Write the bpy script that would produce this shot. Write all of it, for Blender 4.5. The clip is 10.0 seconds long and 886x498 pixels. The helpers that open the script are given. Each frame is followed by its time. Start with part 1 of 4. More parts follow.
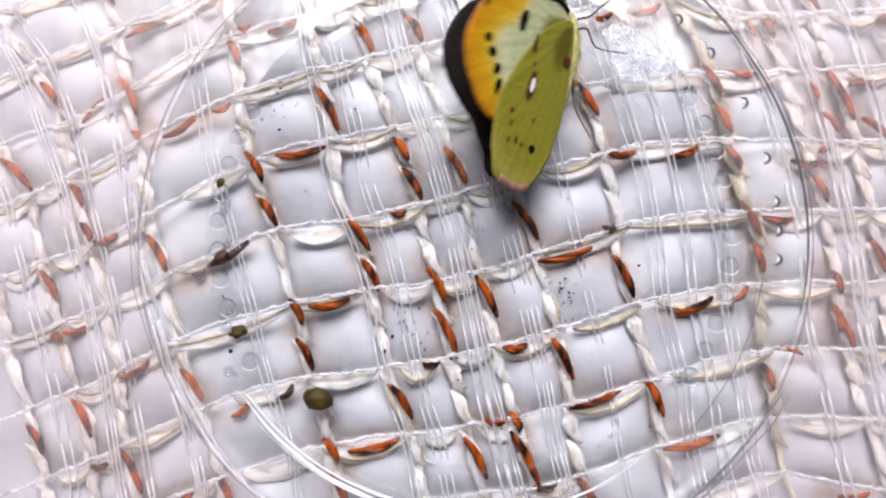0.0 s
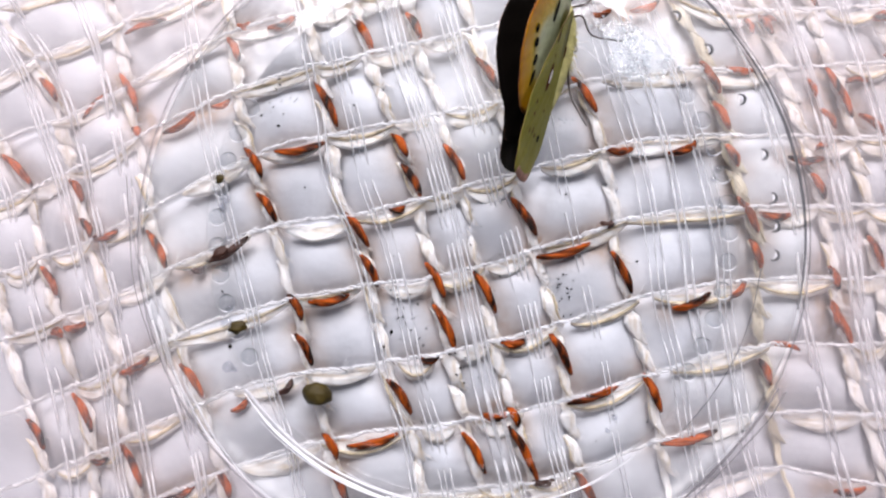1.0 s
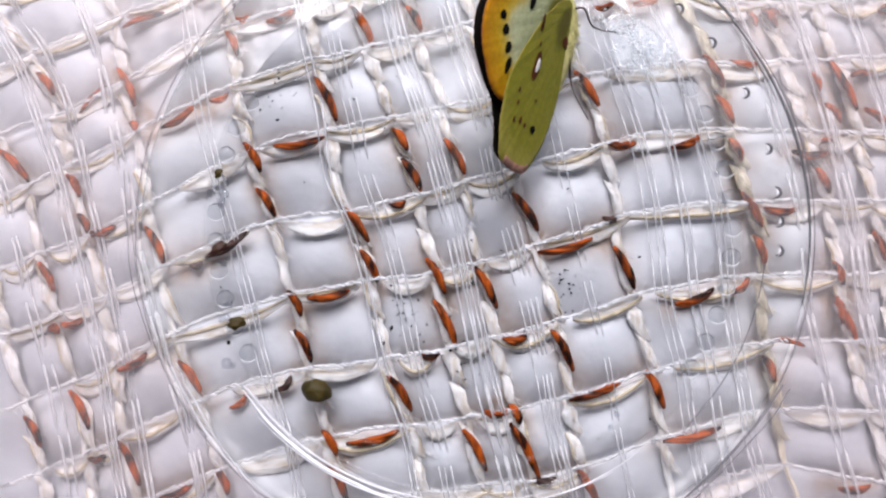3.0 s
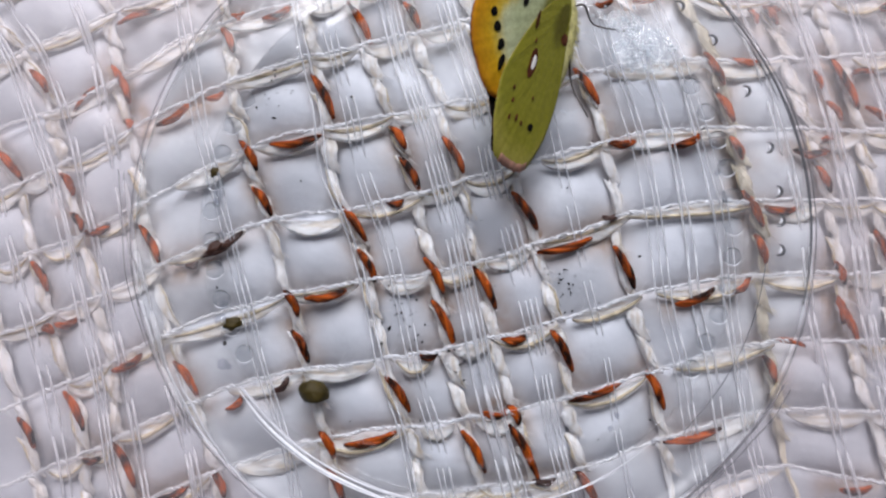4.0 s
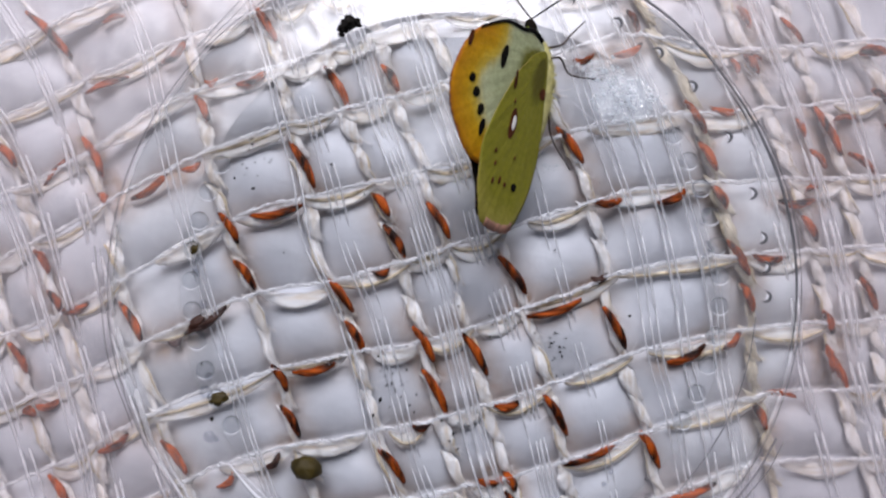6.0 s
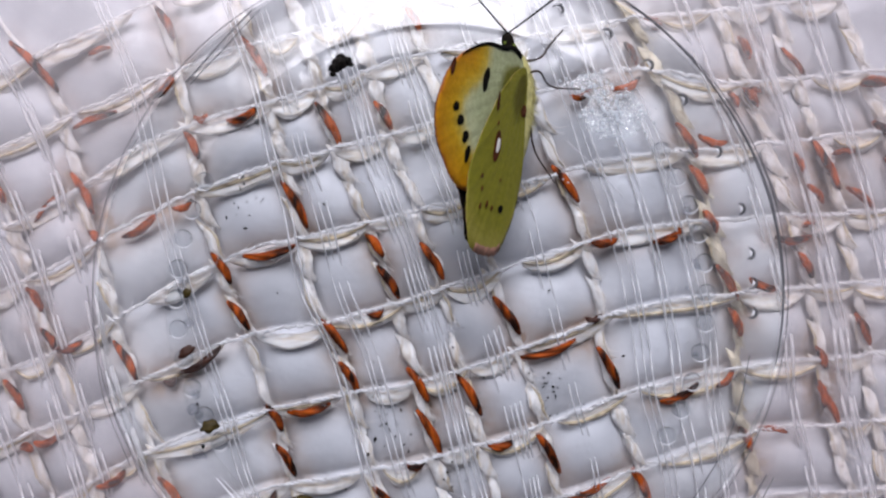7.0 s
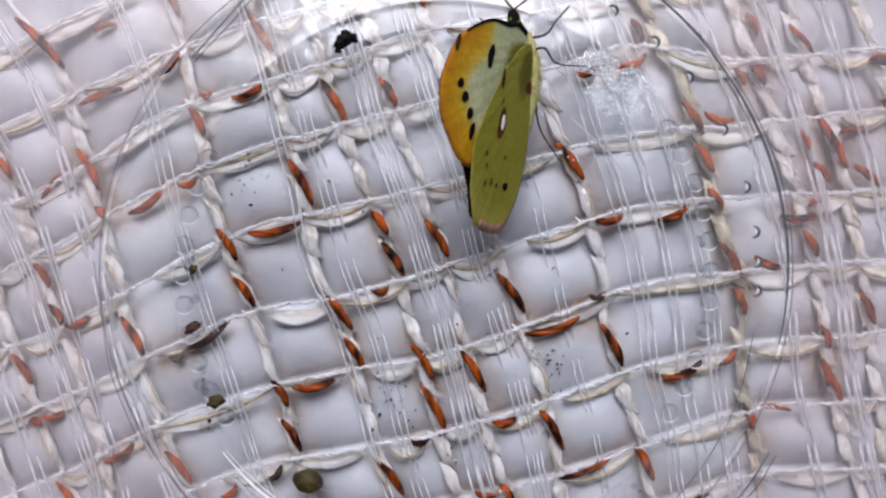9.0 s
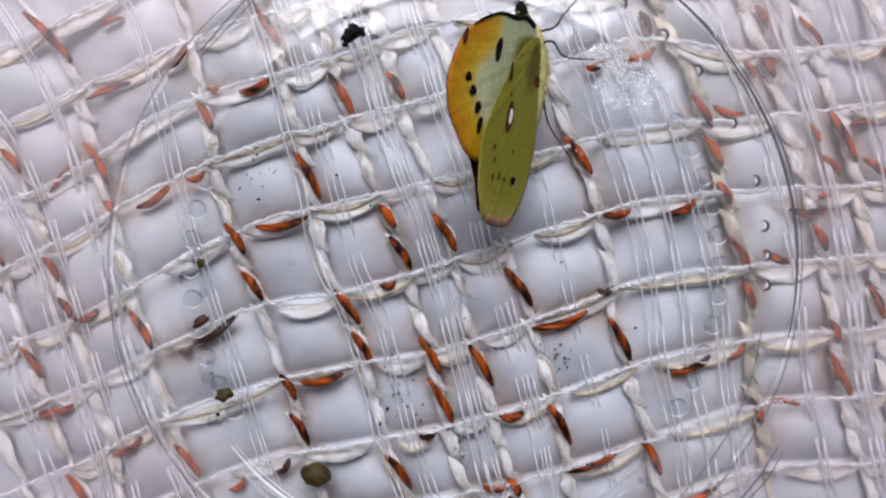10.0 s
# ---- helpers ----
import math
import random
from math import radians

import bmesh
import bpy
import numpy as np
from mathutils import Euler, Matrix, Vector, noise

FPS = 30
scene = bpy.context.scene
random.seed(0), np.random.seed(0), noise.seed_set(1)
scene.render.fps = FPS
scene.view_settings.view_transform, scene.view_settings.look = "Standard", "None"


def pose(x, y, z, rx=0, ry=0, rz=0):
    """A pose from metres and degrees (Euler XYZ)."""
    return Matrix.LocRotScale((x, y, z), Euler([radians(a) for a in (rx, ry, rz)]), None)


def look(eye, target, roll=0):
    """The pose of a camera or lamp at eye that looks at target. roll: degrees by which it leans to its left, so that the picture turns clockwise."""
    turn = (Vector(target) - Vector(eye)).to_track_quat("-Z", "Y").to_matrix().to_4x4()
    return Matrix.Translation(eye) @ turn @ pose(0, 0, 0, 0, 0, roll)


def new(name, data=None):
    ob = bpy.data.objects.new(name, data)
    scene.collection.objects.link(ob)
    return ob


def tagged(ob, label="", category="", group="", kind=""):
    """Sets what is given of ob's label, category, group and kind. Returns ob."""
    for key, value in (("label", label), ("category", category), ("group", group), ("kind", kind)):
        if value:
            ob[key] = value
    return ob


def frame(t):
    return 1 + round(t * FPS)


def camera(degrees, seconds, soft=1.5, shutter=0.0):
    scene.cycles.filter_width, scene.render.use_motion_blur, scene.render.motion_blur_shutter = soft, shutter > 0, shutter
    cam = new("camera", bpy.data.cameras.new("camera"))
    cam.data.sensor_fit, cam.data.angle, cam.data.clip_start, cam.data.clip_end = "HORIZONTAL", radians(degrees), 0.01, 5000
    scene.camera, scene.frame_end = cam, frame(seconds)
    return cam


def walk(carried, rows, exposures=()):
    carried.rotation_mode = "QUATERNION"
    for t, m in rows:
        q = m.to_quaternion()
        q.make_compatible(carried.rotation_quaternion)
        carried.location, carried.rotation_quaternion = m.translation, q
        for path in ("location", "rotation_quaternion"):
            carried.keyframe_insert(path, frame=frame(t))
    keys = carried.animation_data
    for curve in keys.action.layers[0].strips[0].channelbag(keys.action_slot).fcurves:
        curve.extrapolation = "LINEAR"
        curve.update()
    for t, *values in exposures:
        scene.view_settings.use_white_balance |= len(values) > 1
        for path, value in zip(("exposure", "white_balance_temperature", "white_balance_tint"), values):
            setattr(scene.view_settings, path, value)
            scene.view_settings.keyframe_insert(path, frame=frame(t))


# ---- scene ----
MM = 0.001
cam = camera(55.0, 10.0, soft=2.3, shutter=0.7)
# seconds, x, y, z in metres, turn about x, y, z in degrees
PATH = [
    (0.0, 0.00194, -0.00826, 0.1059, 4.5, 1.31, 0.05),
    (0.5, 0.00199, -0.00819, 0.10629, 4.28, 1.25, 0.08),
    (1.0, 0.00212, -0.00825, 0.10632, 4.2, 1.31, 0.08),
    (1.5, 0.00211, -0.00839, 0.10625, 4.17, 1.3, 0.05),
    (2.0, 0.00196, -0.0088, 0.10604, 4.3, 1.25, 0.06),
    (2.5, 0.00216, -0.00875, 0.10568, 4.24, 1.4, 0.08),
    (4.0, 0.00175, -0.00838, 0.10422, 4.0, 1.07, 0.05),
    (4.5, 0.00191, -0.00812, 0.10362, 3.86, 0.92, 0.03),
    (5.0, 0.00142, -0.00817, 0.10298, 3.79, 0.43, -0.22),
    (5.2, 0.00135, -0.0078, 0.103, 3.85, 0.3, -0.45),
    (5.5, 0.00082, -0.0044, 0.10305, 3.99, -0.05, -1.5),
    (5.7, 0.0002, -0.00202, 0.1034, 3.78, -0.43, -2.07),
    (6.8, 0.00125, 0.01307, 0.103, -1.1, -0.68, -2.4),
    (7.0, 0.00132, 0.01403, 0.10295, -1.22, -0.68, -2.37),
    (7.5, 0.00146, 0.01496, 0.10307, -1.17, -0.63, -2.23),
    (8.0, 0.00117, 0.01387, 0.10309, -1.15, -0.7, -2.14),
    (8.5, 0.00153, 0.01391, 0.10318, -2.07, -0.4, -2.16),
    (9.0, 0.00159, 0.01373, 0.10318, -2.58, -0.2, -2.2),
    (9.5, 0.00175, 0.01312, 0.10309, -2.59, 0.12, -2.2),
    (10.0, 0.00163, 0.0139, 0.10306, -3.08, 0.33, -2.22),
]
# the clip's camera darkens and cools a little as it closes in
EXPOSURES = [(0.0, 0.2, 6280, 17.5), (2.7, 0.11, 6230, 17.7), (4.0, -0.28, 5990, 14.6), (5.5, -0.42, 6000, 16.3), (7.0, -0.44, 5980, 17), (10.0, -0.39, 6000, 17)]
walk(cam, [(t, pose(x, y, z, rx, ry, rz)) for t, x, y, z, rx, ry, rz in PATH], EXPOSURES)

# ---- daylight: bright veiled sky, broad sun from beyond the top left ----
world = bpy.data.worlds.new("sky")
scene.world = world
world.use_nodes = True
wn, wl = world.node_tree.nodes, world.node_tree.links
sky = wn.new("ShaderNodeTexSky")
sky.sky_type = 'NISHITA'
sky.sun_disc = False
sky.sun_elevation, sky.sun_rotation = radians(48), radians(0)
sky.air_density, sky.dust_density = 0.6, 7.0
wn["Background"].inputs["Strength"].default_value = 0.036
wl.new(sky.outputs[0], wn["Background"].inputs["Color"])
sun = new("sun", bpy.data.lights.new("sun", 'SUN'))
sun.data.energy, sun.data.angle, sun.data.color = 4.5, radians(40), (1.0, 0.98, 0.95)
sun.matrix_world = look((0.0, 0.669, 0.743), (0, 0, 0))


# ---- materials ----
def mat(name, color, rough=0.6, vary=0.12, scale=900.0, bump=0.3, detail=3500.0, spec=0.5, trans=0.0, stretch=None):
    m = bpy.data.materials.new(name)
    m.use_nodes = True
    n, l = m.node_tree.nodes, m.node_tree.links
    p = n["Principled BSDF"]
    p.inputs["Roughness"].default_value = rough
    p.inputs["Specular IOR Level"].default_value = spec
    tc = n.new("ShaderNodeTexCoord")
    a = n.new("ShaderNodeTexNoise")
    a.inputs["Scale"].default_value, a.inputs["Detail"].default_value = scale, 4
    b = n.new("ShaderNodeTexNoise")
    b.inputs["Scale"].default_value, b.inputs["Detail"].default_value = detail, 3
    grain = tc.outputs["Object"]
    if stretch:
        mp = n.new("ShaderNodeMapping")
        mp.inputs["Scale"].default_value = stretch
        l.new(grain, mp.inputs["Vector"])
        grain = mp.outputs[0]
    l.new(grain, a.inputs["Vector"])
    l.new(grain, b.inputs["Vector"])
    ramp = n.new("ShaderNodeValToRGB")
    lo = tuple(max(0.0, c * (1 - 2 * vary)) for c in color)
    hi = tuple(min(1.0, c * (1 + vary)) for c in color)
    ramp.color_ramp.elements[0].position, ramp.color_ramp.elements[0].color = 0.3, (*lo, 1)
    ramp.color_ramp.elements[1].position, ramp.color_ramp.elements[1].color = 0.7, (*hi, 1)
    l.new(a.outputs["Fac"], ramp.inputs["Fac"])
    l.new(ramp.outputs["Color"], p.inputs["Base Color"])
    bp = n.new("ShaderNodeBump")
    bp.inputs["Strength"].default_value, bp.inputs["Distance"].default_value = bump, 0.0002
    l.new(b.outputs["Fac"], bp.inputs["Height"])
    l.new(bp.outputs["Normal"], p.inputs["Normal"])
    if trans:
        p.inputs["Subsurface Weight"].default_value = trans
        p.inputs["Subsurface Scale"].default_value = 0.0008
        p.inputs["Subsurface Radius"].default_value = (1.0, 0.92, 0.86)
    return m


def clear_mat(name, tint, body, rough, ior, body_color=(0.9, 0.92, 0.95), bump=0.0, bump_scale=300.0, chalk=0.5):
    """Thin clear plastic: it lets light through, shines by Fresnel, and is a little milky (body)."""
    m = bpy.data.materials.new(name)
    m.use_nodes = True
    n, l = m.node_tree.nodes, m.node_tree.links
    n.remove(n["Principled BSDF"])
    out = n["Material Output"]
    tr = n.new("ShaderNodeBsdfTransparent")
    tr.inputs["Color"].default_value = (*tint, 1)
    df = n.new("ShaderNodeBsdfTranslucent")
    df.inputs["Color"].default_value = (*body_color, 1)
    d2 = n.new("ShaderNodeBsdfDiffuse")
    d2.inputs["Color"].default_value = (*body_color, 1)
    milk = n.new("ShaderNodeMixShader")
    milk.inputs[0].default_value = chalk
    l.new(df.outputs[0], milk.inputs[1])
    l.new(d2.outputs[0], milk.inputs[2])
    mix = n.new("ShaderNodeMixShader")
    mix.inputs[0].default_value = body
    l.new(tr.outputs[0], mix.inputs[1])
    l.new(milk.outputs[0], mix.inputs[2])
    gl = n.new("ShaderNodeBsdfGlossy")
    gl.inputs["Roughness"].default_value = rough
    # gloss by Schlick's rule, alike on both sides of a thin sheet
    f0 = ((ior - 1) / (ior + 1)) ** 2
    fr = n.new("ShaderNodeLayerWeight")
    fr.inputs["Blend"].default_value = 0.5
    fifth = n.new("ShaderNodeMath")
    fifth.operation = 'POWER'
    fifth.inputs[1].default_value = 5.0
    l.new(fr.outputs["Facing"], fifth.inputs[0])
    gloss = n.new("ShaderNodeMath")
    gloss.operation = 'MULTIPLY_ADD'
    gloss.inputs[1].default_value, gloss.inputs[2].default_value = 1 - f0, f0
    l.new(fifth.outputs[0], gloss.inputs[0])
    fin = n.new("ShaderNodeMixShader")
    l.new(gloss.outputs[0], fin.inputs[0])
    l.new(mix.outputs[0], fin.inputs[1])
    l.new(gl.outputs[0], fin.inputs[2])
    if bump:
        nz = n.new("ShaderNodeTexNoise")
        nz.inputs["Scale"].default_value = bump_scale
        tc = n.new("ShaderNodeTexCoord")
        l.new(tc.outputs["Object"], nz.inputs["Vector"])
        bp = n.new("ShaderNodeBump")
        bp.inputs["Strength"].default_value, bp.inputs["Distance"].default_value = bump, 0.001
        l.new(nz.outputs["Fac"], bp.inputs["Height"])
        l.new(bp.outputs["Normal"], gl.inputs["Normal"])
        l.new(bp.outputs["Normal"], fr.inputs["Normal"])
    l.new(fin.outputs[0], out.inputs["Surface"])
    return m


def wing_mat(name, inner, mid, outer, m0, m1, vein=0.25, rough=0.6, band=None):
    """Scales of a wing: colour by the distance from the root, stored on the mesh, with veins and fine mottling; band: the colours of a margin
    that runs along the outer edge, by the distance from that edge in millimetres."""
    m = mat(name, mid, rough, bump=0.4, detail=5000.0, spec=0.12)
    n, l = m.node_tree.nodes, m.node_tree.links
    p = n["Principled BSDF"]
    at = n.new("ShaderNodeAttribute")
    at.attribute_name = "pattern"
    sp = n.new("ShaderNodeSeparateColor")
    l.new(at.outputs["Color"], sp.inputs[0])
    nz = n.new("ShaderNodeTexNoise")
    nz.inputs["Scale"].default_value, nz.inputs["Detail"].default_value = 700, 5
    tc = n.new("ShaderNodeTexCoord")
    l.new(tc.outputs["Object"], nz.inputs["Vector"])
    wob = n.new("ShaderNodeMath")
    wob.operation = 'MULTIPLY_ADD'
    wob.inputs[1].default_value = 0.16
    l.new(nz.outputs["Fac"], wob.inputs[0])
    l.new(sp.outputs[0], wob.inputs[2])
    ramp = n.new("ShaderNodeValToRGB")
    e = ramp.color_ramp.elements
    e[0].position, e[0].color = m0 + 0.02, (*inner, 1)
    e[1].position, e[1].color = m1 + 0.14, (*outer, 1)
    q = e.new(m0 + 0.14)
    q.color = (*mid, 1)
    q = e.new(m1 + 0.04)
    q.color = (*mid, 1)
    l.new(wob.outputs[0], ramp.inputs[0])
    scales = ramp.outputs[0]
    if band:
        near = n.new("ShaderNodeMath")
        near.operation = 'MULTIPLY_ADD'
        near.inputs[1].default_value = 0.12
        l.new(nz.outputs["Fac"], near.inputs[0])
        l.new(sp.outputs[2], near.inputs[2])
        edge_ramp = n.new("ShaderNodeValToRGB")
        g = edge_ramp.color_ramp.elements
        g[0].position, g[0].color = band[0][0] / 10 + 0.06, (*band[0][1], 1)
        g[1].position, g[1].color = band[-1][0] / 10 + 0.06, (*band[-1][1], 0)
        for at_mm, paint in band[1:-1]:
            g.new(at_mm / 10 + 0.06).color = (*paint, 1)
        l.new(near.outputs[0], edge_ramp.inputs[0])
        margin = n.new("ShaderNodeMixRGB")
        l.new(edge_ramp.outputs["Alpha"], margin.inputs[0])
        l.new(scales, margin.inputs[1])
        l.new(edge_ramp.outputs[0], margin.inputs[2])
        scales = margin.outputs[0]
    veins = n.new("ShaderNodeMath")
    veins.operation = 'MULTIPLY'
    veins.inputs[1].default_value = vein
    l.new(sp.outputs[1], veins.inputs[0])
    dark = n.new("ShaderNodeMixRGB")
    dark.blend_type = 'MULTIPLY'
    dark.inputs[2].default_value = (0.45, 0.4, 0.3, 1)
    l.new(veins.outputs[0], dark.inputs[0])
    l.new(scales, dark.inputs[1])
    mott = n.new("ShaderNodeMixRGB")
    mott.blend_type = 'MULTIPLY'
    mr = n.new("ShaderNodeValToRGB")
    mr.color_ramp.elements[0].position, mr.color_ramp.elements[0].color = 0.35, (0.62, 0.6, 0.55, 1)
    mr.color_ramp.elements[1].position = 0.6
    n2 = n.new("ShaderNodeTexNoise")
    n2.inputs["Scale"].default_value, n2.inputs["Detail"].default_value = 1800, 3
    l.new(tc.outputs["Object"], n2.inputs["Vector"])
    l.new(n2.outputs["Fac"], mr.inputs[0])
    mott.inputs[0].default_value = 0.4
    l.new(dark.outputs[0], mott.inputs[1])
    l.new(mr.outputs[0], mott.inputs[2])
    l.new(mott.outputs[0], p.inputs["Base Color"])
    return m


SHEET = mat("white_sheet", (0.60, 0.61, 0.645), 0.5, 0.09, 130.0, 0.5, 900.0, 0.35)
# brown halos round the brown threads: bled dye, with warm bounce and shade painted in
sn, sl = SHEET.node_tree.nodes, SHEET.node_tree.links
halo_at = sn.new("ShaderNodeAttribute")
halo_at.attribute_name = "warm_halo"
patchy = sn.new("ShaderNodeTexNoise")
patchy.inputs["Scale"].default_value, patchy.inputs["Detail"].default_value = 700, 4
place_in = sn.new("ShaderNodeTexCoord")
sl.new(place_in.outputs["Object"], patchy.inputs["Vector"])
uneven = sn.new("ShaderNodeMath")
uneven.operation = 'MULTIPLY'
sl.new(halo_at.outputs["Fac"], uneven.inputs[0])
sl.new(patchy.outputs["Fac"], uneven.inputs[1])
halo_mix = sn.new("ShaderNodeMixRGB")
halo_mix.inputs[2].default_value = (0.36, 0.235, 0.15, 1)
sl.new(uneven.outputs[0], halo_mix.inputs[0])
sl.new(sn["Color Ramp"].outputs["Color"], halo_mix.inputs[1])
sl.new(halo_mix.outputs[0], sn["Principled BSDF"].inputs["Base Color"])
TABLE = mat("pale_table", (0.62, 0.60, 0.58), 0.6, 0.08, 30.0, 0.1, 200.0)
DOWN, ACROSS = (1.0, 0.14, 1.0), (0.14, 1.0, 1.0)
COTTON = mat("white_cotton", (0.88, 0.85, 0.83), 0.8, 0.08, 1500.0, 0.35, 4200.0, 0.2, 0.45, DOWN)
LOOP = mat("white_cotton_across", (0.87, 0.84, 0.81), 0.8, 0.08, 1500.0, 0.35, 4200.0, 0.2, 0.45, ACROSS)
CREAM = mat("cream_cotton", (0.66, 0.55, 0.38), 0.8, 0.22, 900.0, 0.5, 4000.0, 0.2, 0.2)
TAN = mat("tan_cotton", (0.72, 0.64, 0.50), 0.85, 0.2, 600.0, 0.5, 3500.0, 0.2, 0.3, DOWN)
RUST = mat("rust_brown_thread", (0.31, 0.057, 0.003), 0.5, 0.48, 900.0, 0.9, 3500.0, 0.15, 0.0, (1.0, 0.3, 1.0))
RUST_ACROSS = mat("rust_brown_thread_across", (0.31, 0.057, 0.003), 0.5, 0.48, 900.0, 0.9, 3500.0, 0.15, 0.0, (0.3, 1.0, 1.0))
for cotton in (COTTON, LOOP):
    cotton.node_tree.nodes["Color Ramp"].color_ramp.elements[0].color = (0.70, 0.60, 0.48, 1)
    cotton.node_tree.nodes["Color Ramp"].color_ramp.elements[1].position = 0.55
for rusty in (RUST, RUST_ACROSS):
    rusty.node_tree.nodes["Color Ramp"].color_ramp.elements[0].position = 0.38
    rusty.node_tree.nodes["Color Ramp"].color_ramp.elements[1].position = 0.62
DARK = mat("dark_brown_thread", (0.06, 0.018, 0.008), 0.5, 0.3, 500.0, 0.7, 4500.0, 0.5)
CORD = mat("white_cord", (0.92, 0.91, 0.92), 0.45, 0.08, 900.0, 0.5, 5000.0, 0.5, 0.3)
NYLON = clear_mat("clear_nylon", (0.98, 0.98, 0.99), 0.85, 0.15, 1.5, (0.95, 0.95, 0.98))
LID = clear_mat("clear_lid_plastic", (0.93, 0.942, 0.955), 0.0, 0.22, 1.19, (0.9, 0.92, 0.95), 0.6, 140.0)
SHOULDER = clear_mat("bent_clear_plastic", (0.925, 0.933, 0.94), 0.0, 0.12, 1.36, (0.9, 0.92, 0.95), 0.3, 300.0)
FLANGE = clear_mat("thin_clear_plastic", (0.97, 0.975, 0.98), 0.05, 0.34, 1.72, (0.96, 0.93, 0.95), 0.6, 150.0)
FILM = clear_mat("milky_film", (0.985, 0.965, 0.97), 0.055, 0.4, 2.0, (0.97, 0.91, 0.93), 0.7, 110.0, chalk=0.6)
FILAMENT = clear_mat("pale_nylon", (1.0, 1.0, 1.0), 0.36, 0.25, 1.5, (0.98, 0.98, 1.0), chalk=0.85)
# wet skin and drops: a bluish-white body paints the glitter of reflected light
GLITTER = clear_mat("wet_film_painted_glitter", (1.0, 1.0, 1.0), 0.26, 0.1, 1.9, (0.86, 0.95, 1.0), 1.0, 900.0, chalk=0.7)
GLINT = clear_mat("droplets_painted_glint", (1.0, 1.0, 1.0), 0.55, 0.08, 1.6, (0.9, 0.95, 1.0))
# solid white for the highlights painted on the clear lid
GLARE_WHITE = mat("glare_white", (0.80, 0.81, 0.85), 0.25, 0.05, 900.0, 0.2, 4000.0, 0.6, 0.2)
# clear plastic tinted dark: the dark look of bent edges is put into the colour
RIM_DARK = clear_mat("rim_dark_tint", (0.30, 0.30, 0.32), 0.15, 0.08, 1.6)
WATER = clear_mat("water", (0.88, 0.89, 0.91), 0.0, 0.02, 1.33)
SEED = mat("olive_seed", (0.065, 0.045, 0.006), 0.6, 0.35, 400.0, 0.5, 2000.0, 0.25)
BLACK = mat("black_crumb", (0.008, 0.006, 0.005), 0.7, 0.4, 800.0, 0.6, 3000.0, 0.2)


# ---- shaping ----
def mesh_of(name, verts, faces, materials, smooth=True, index=None):
    me = bpy.data.meshes.new(name)
    me.from_pydata([tuple(v) for v in verts], [], faces)
    for m in materials:
        me.materials.append(m)
    if smooth:
        me.polygons.foreach_set("use_smooth", [True] * len(me.polygons))
    if index is not None:
        me.polygons.foreach_set("material_index", index)
    me.update()
    return me


def part(name, me, parent, label=""):
    ob = new(name, me)
    ob.parent = parent
    if label:
        tagged(ob, label)
    return ob


def thing(name, label, category, group="", kind="", me=None):
    return tagged(new(name, me), label, category, group, kind)


def tube(pts, radii, sides=6, flat=1.0):
    """Vertices and faces of a closed tube along points; radii one number or one for each point."""
    pts = np.asarray(pts, float)
    n = len(pts)
    radii = np.broadcast_to(np.asarray(radii, float), (n,))
    tan = np.gradient(pts, axis=0)
    tan /= np.linalg.norm(tan, axis=1)[:, None] + 1e-12
    up = np.array([0.0, 0.0, 1.0])
    side = np.cross(tan, up)
    weak = np.linalg.norm(side, axis=1) < 0.05
    side[weak] = np.cross(tan[weak], np.array([1.0, 0.0, 0.0]))
    side /= np.linalg.norm(side, axis=1)[:, None]
    nor = np.cross(side, tan)
    ang = np.arange(sides) * 2 * np.pi / sides
    v = (pts[:, None, :] + radii[:, None, None] * (np.cos(ang)[None, :, None] * side[:, None, :] + flat * np.sin(ang)[None, :, None] * nor[:, None, :])).reshape(-1, 3)
    f = []
    for i in range(n - 1):
        for k in range(sides):
            a, b = i * sides + k, i * sides + (k + 1) % sides
            f.append((a, b, b + sides, a + sides))
    f.append(tuple(range(sides - 1, -1, -1)))
    f.append(tuple((n - 1) * sides + k for k in range(sides)))
    return v, f


def joined(pieces):
    verts, faces, base = [], [], 0
    for v, f in pieces:
        verts.extend(v)
        faces.extend(tuple(i + base for i in q) for q in f)
        base += len(v)
    return verts, faces


def spline(xs, ys, at):
    """A smooth curve through the knots (Catmull-Rom, by finite differences)."""
    xs, ys, at = np.asarray(xs, float), np.asarray(ys, float), np.asarray(at, float)
    m = np.gradient(ys, xs)
    i = np.clip(np.searchsorted(xs, at) - 1, 0, len(xs) - 2)
    h = xs[i + 1] - xs[i]
    t = (at - xs[i]) / h
    inside = (at >= xs[0]) & (at <= xs[-1])
    y = (2 * t**3 - 3 * t**2 + 1) * ys[i] + (t**3 - 2 * t**2 + t) * h * m[i] + (-2 * t**3 + 3 * t**2) * ys[i + 1] + (t**3 - t**2) * h * m[i + 1]
    edge = np.where(at < xs[0], ys[0] + (at - xs[0]) * m[0], ys[-1] + (at - xs[-1]) * m[-1])
    return np.where(inside, y, edge)


def wob(x, seed, size=1.0):
    """Slow unevenness along a yarn."""
    x = np.asarray(x, float)
    r = np.random.RandomState(seed)
    p = r.uniform(0, 6.28, 4)
    return size * (0.5 * np.sin(x * 0.31 + p[0]) + 0.3 * np.sin(x * 0.77 + p[1]) + 0.2 * np.sin(x * 1.9 + p[2]))


CENTRE = (3.2, 2.1)


def swell(x, y):
    """Height of the net in millimetres: gently domed over the middle, lower outside the lid."""
    r = np.hypot(np.asarray(x, float) - CENTRE[0], np.asarray(y, float) - CENTRE[1])
    return 0.7 - 1.4 / (1 + np.exp(-(r - 37) / 2.5)) - np.minimum(r, 70) ** 2 / 750


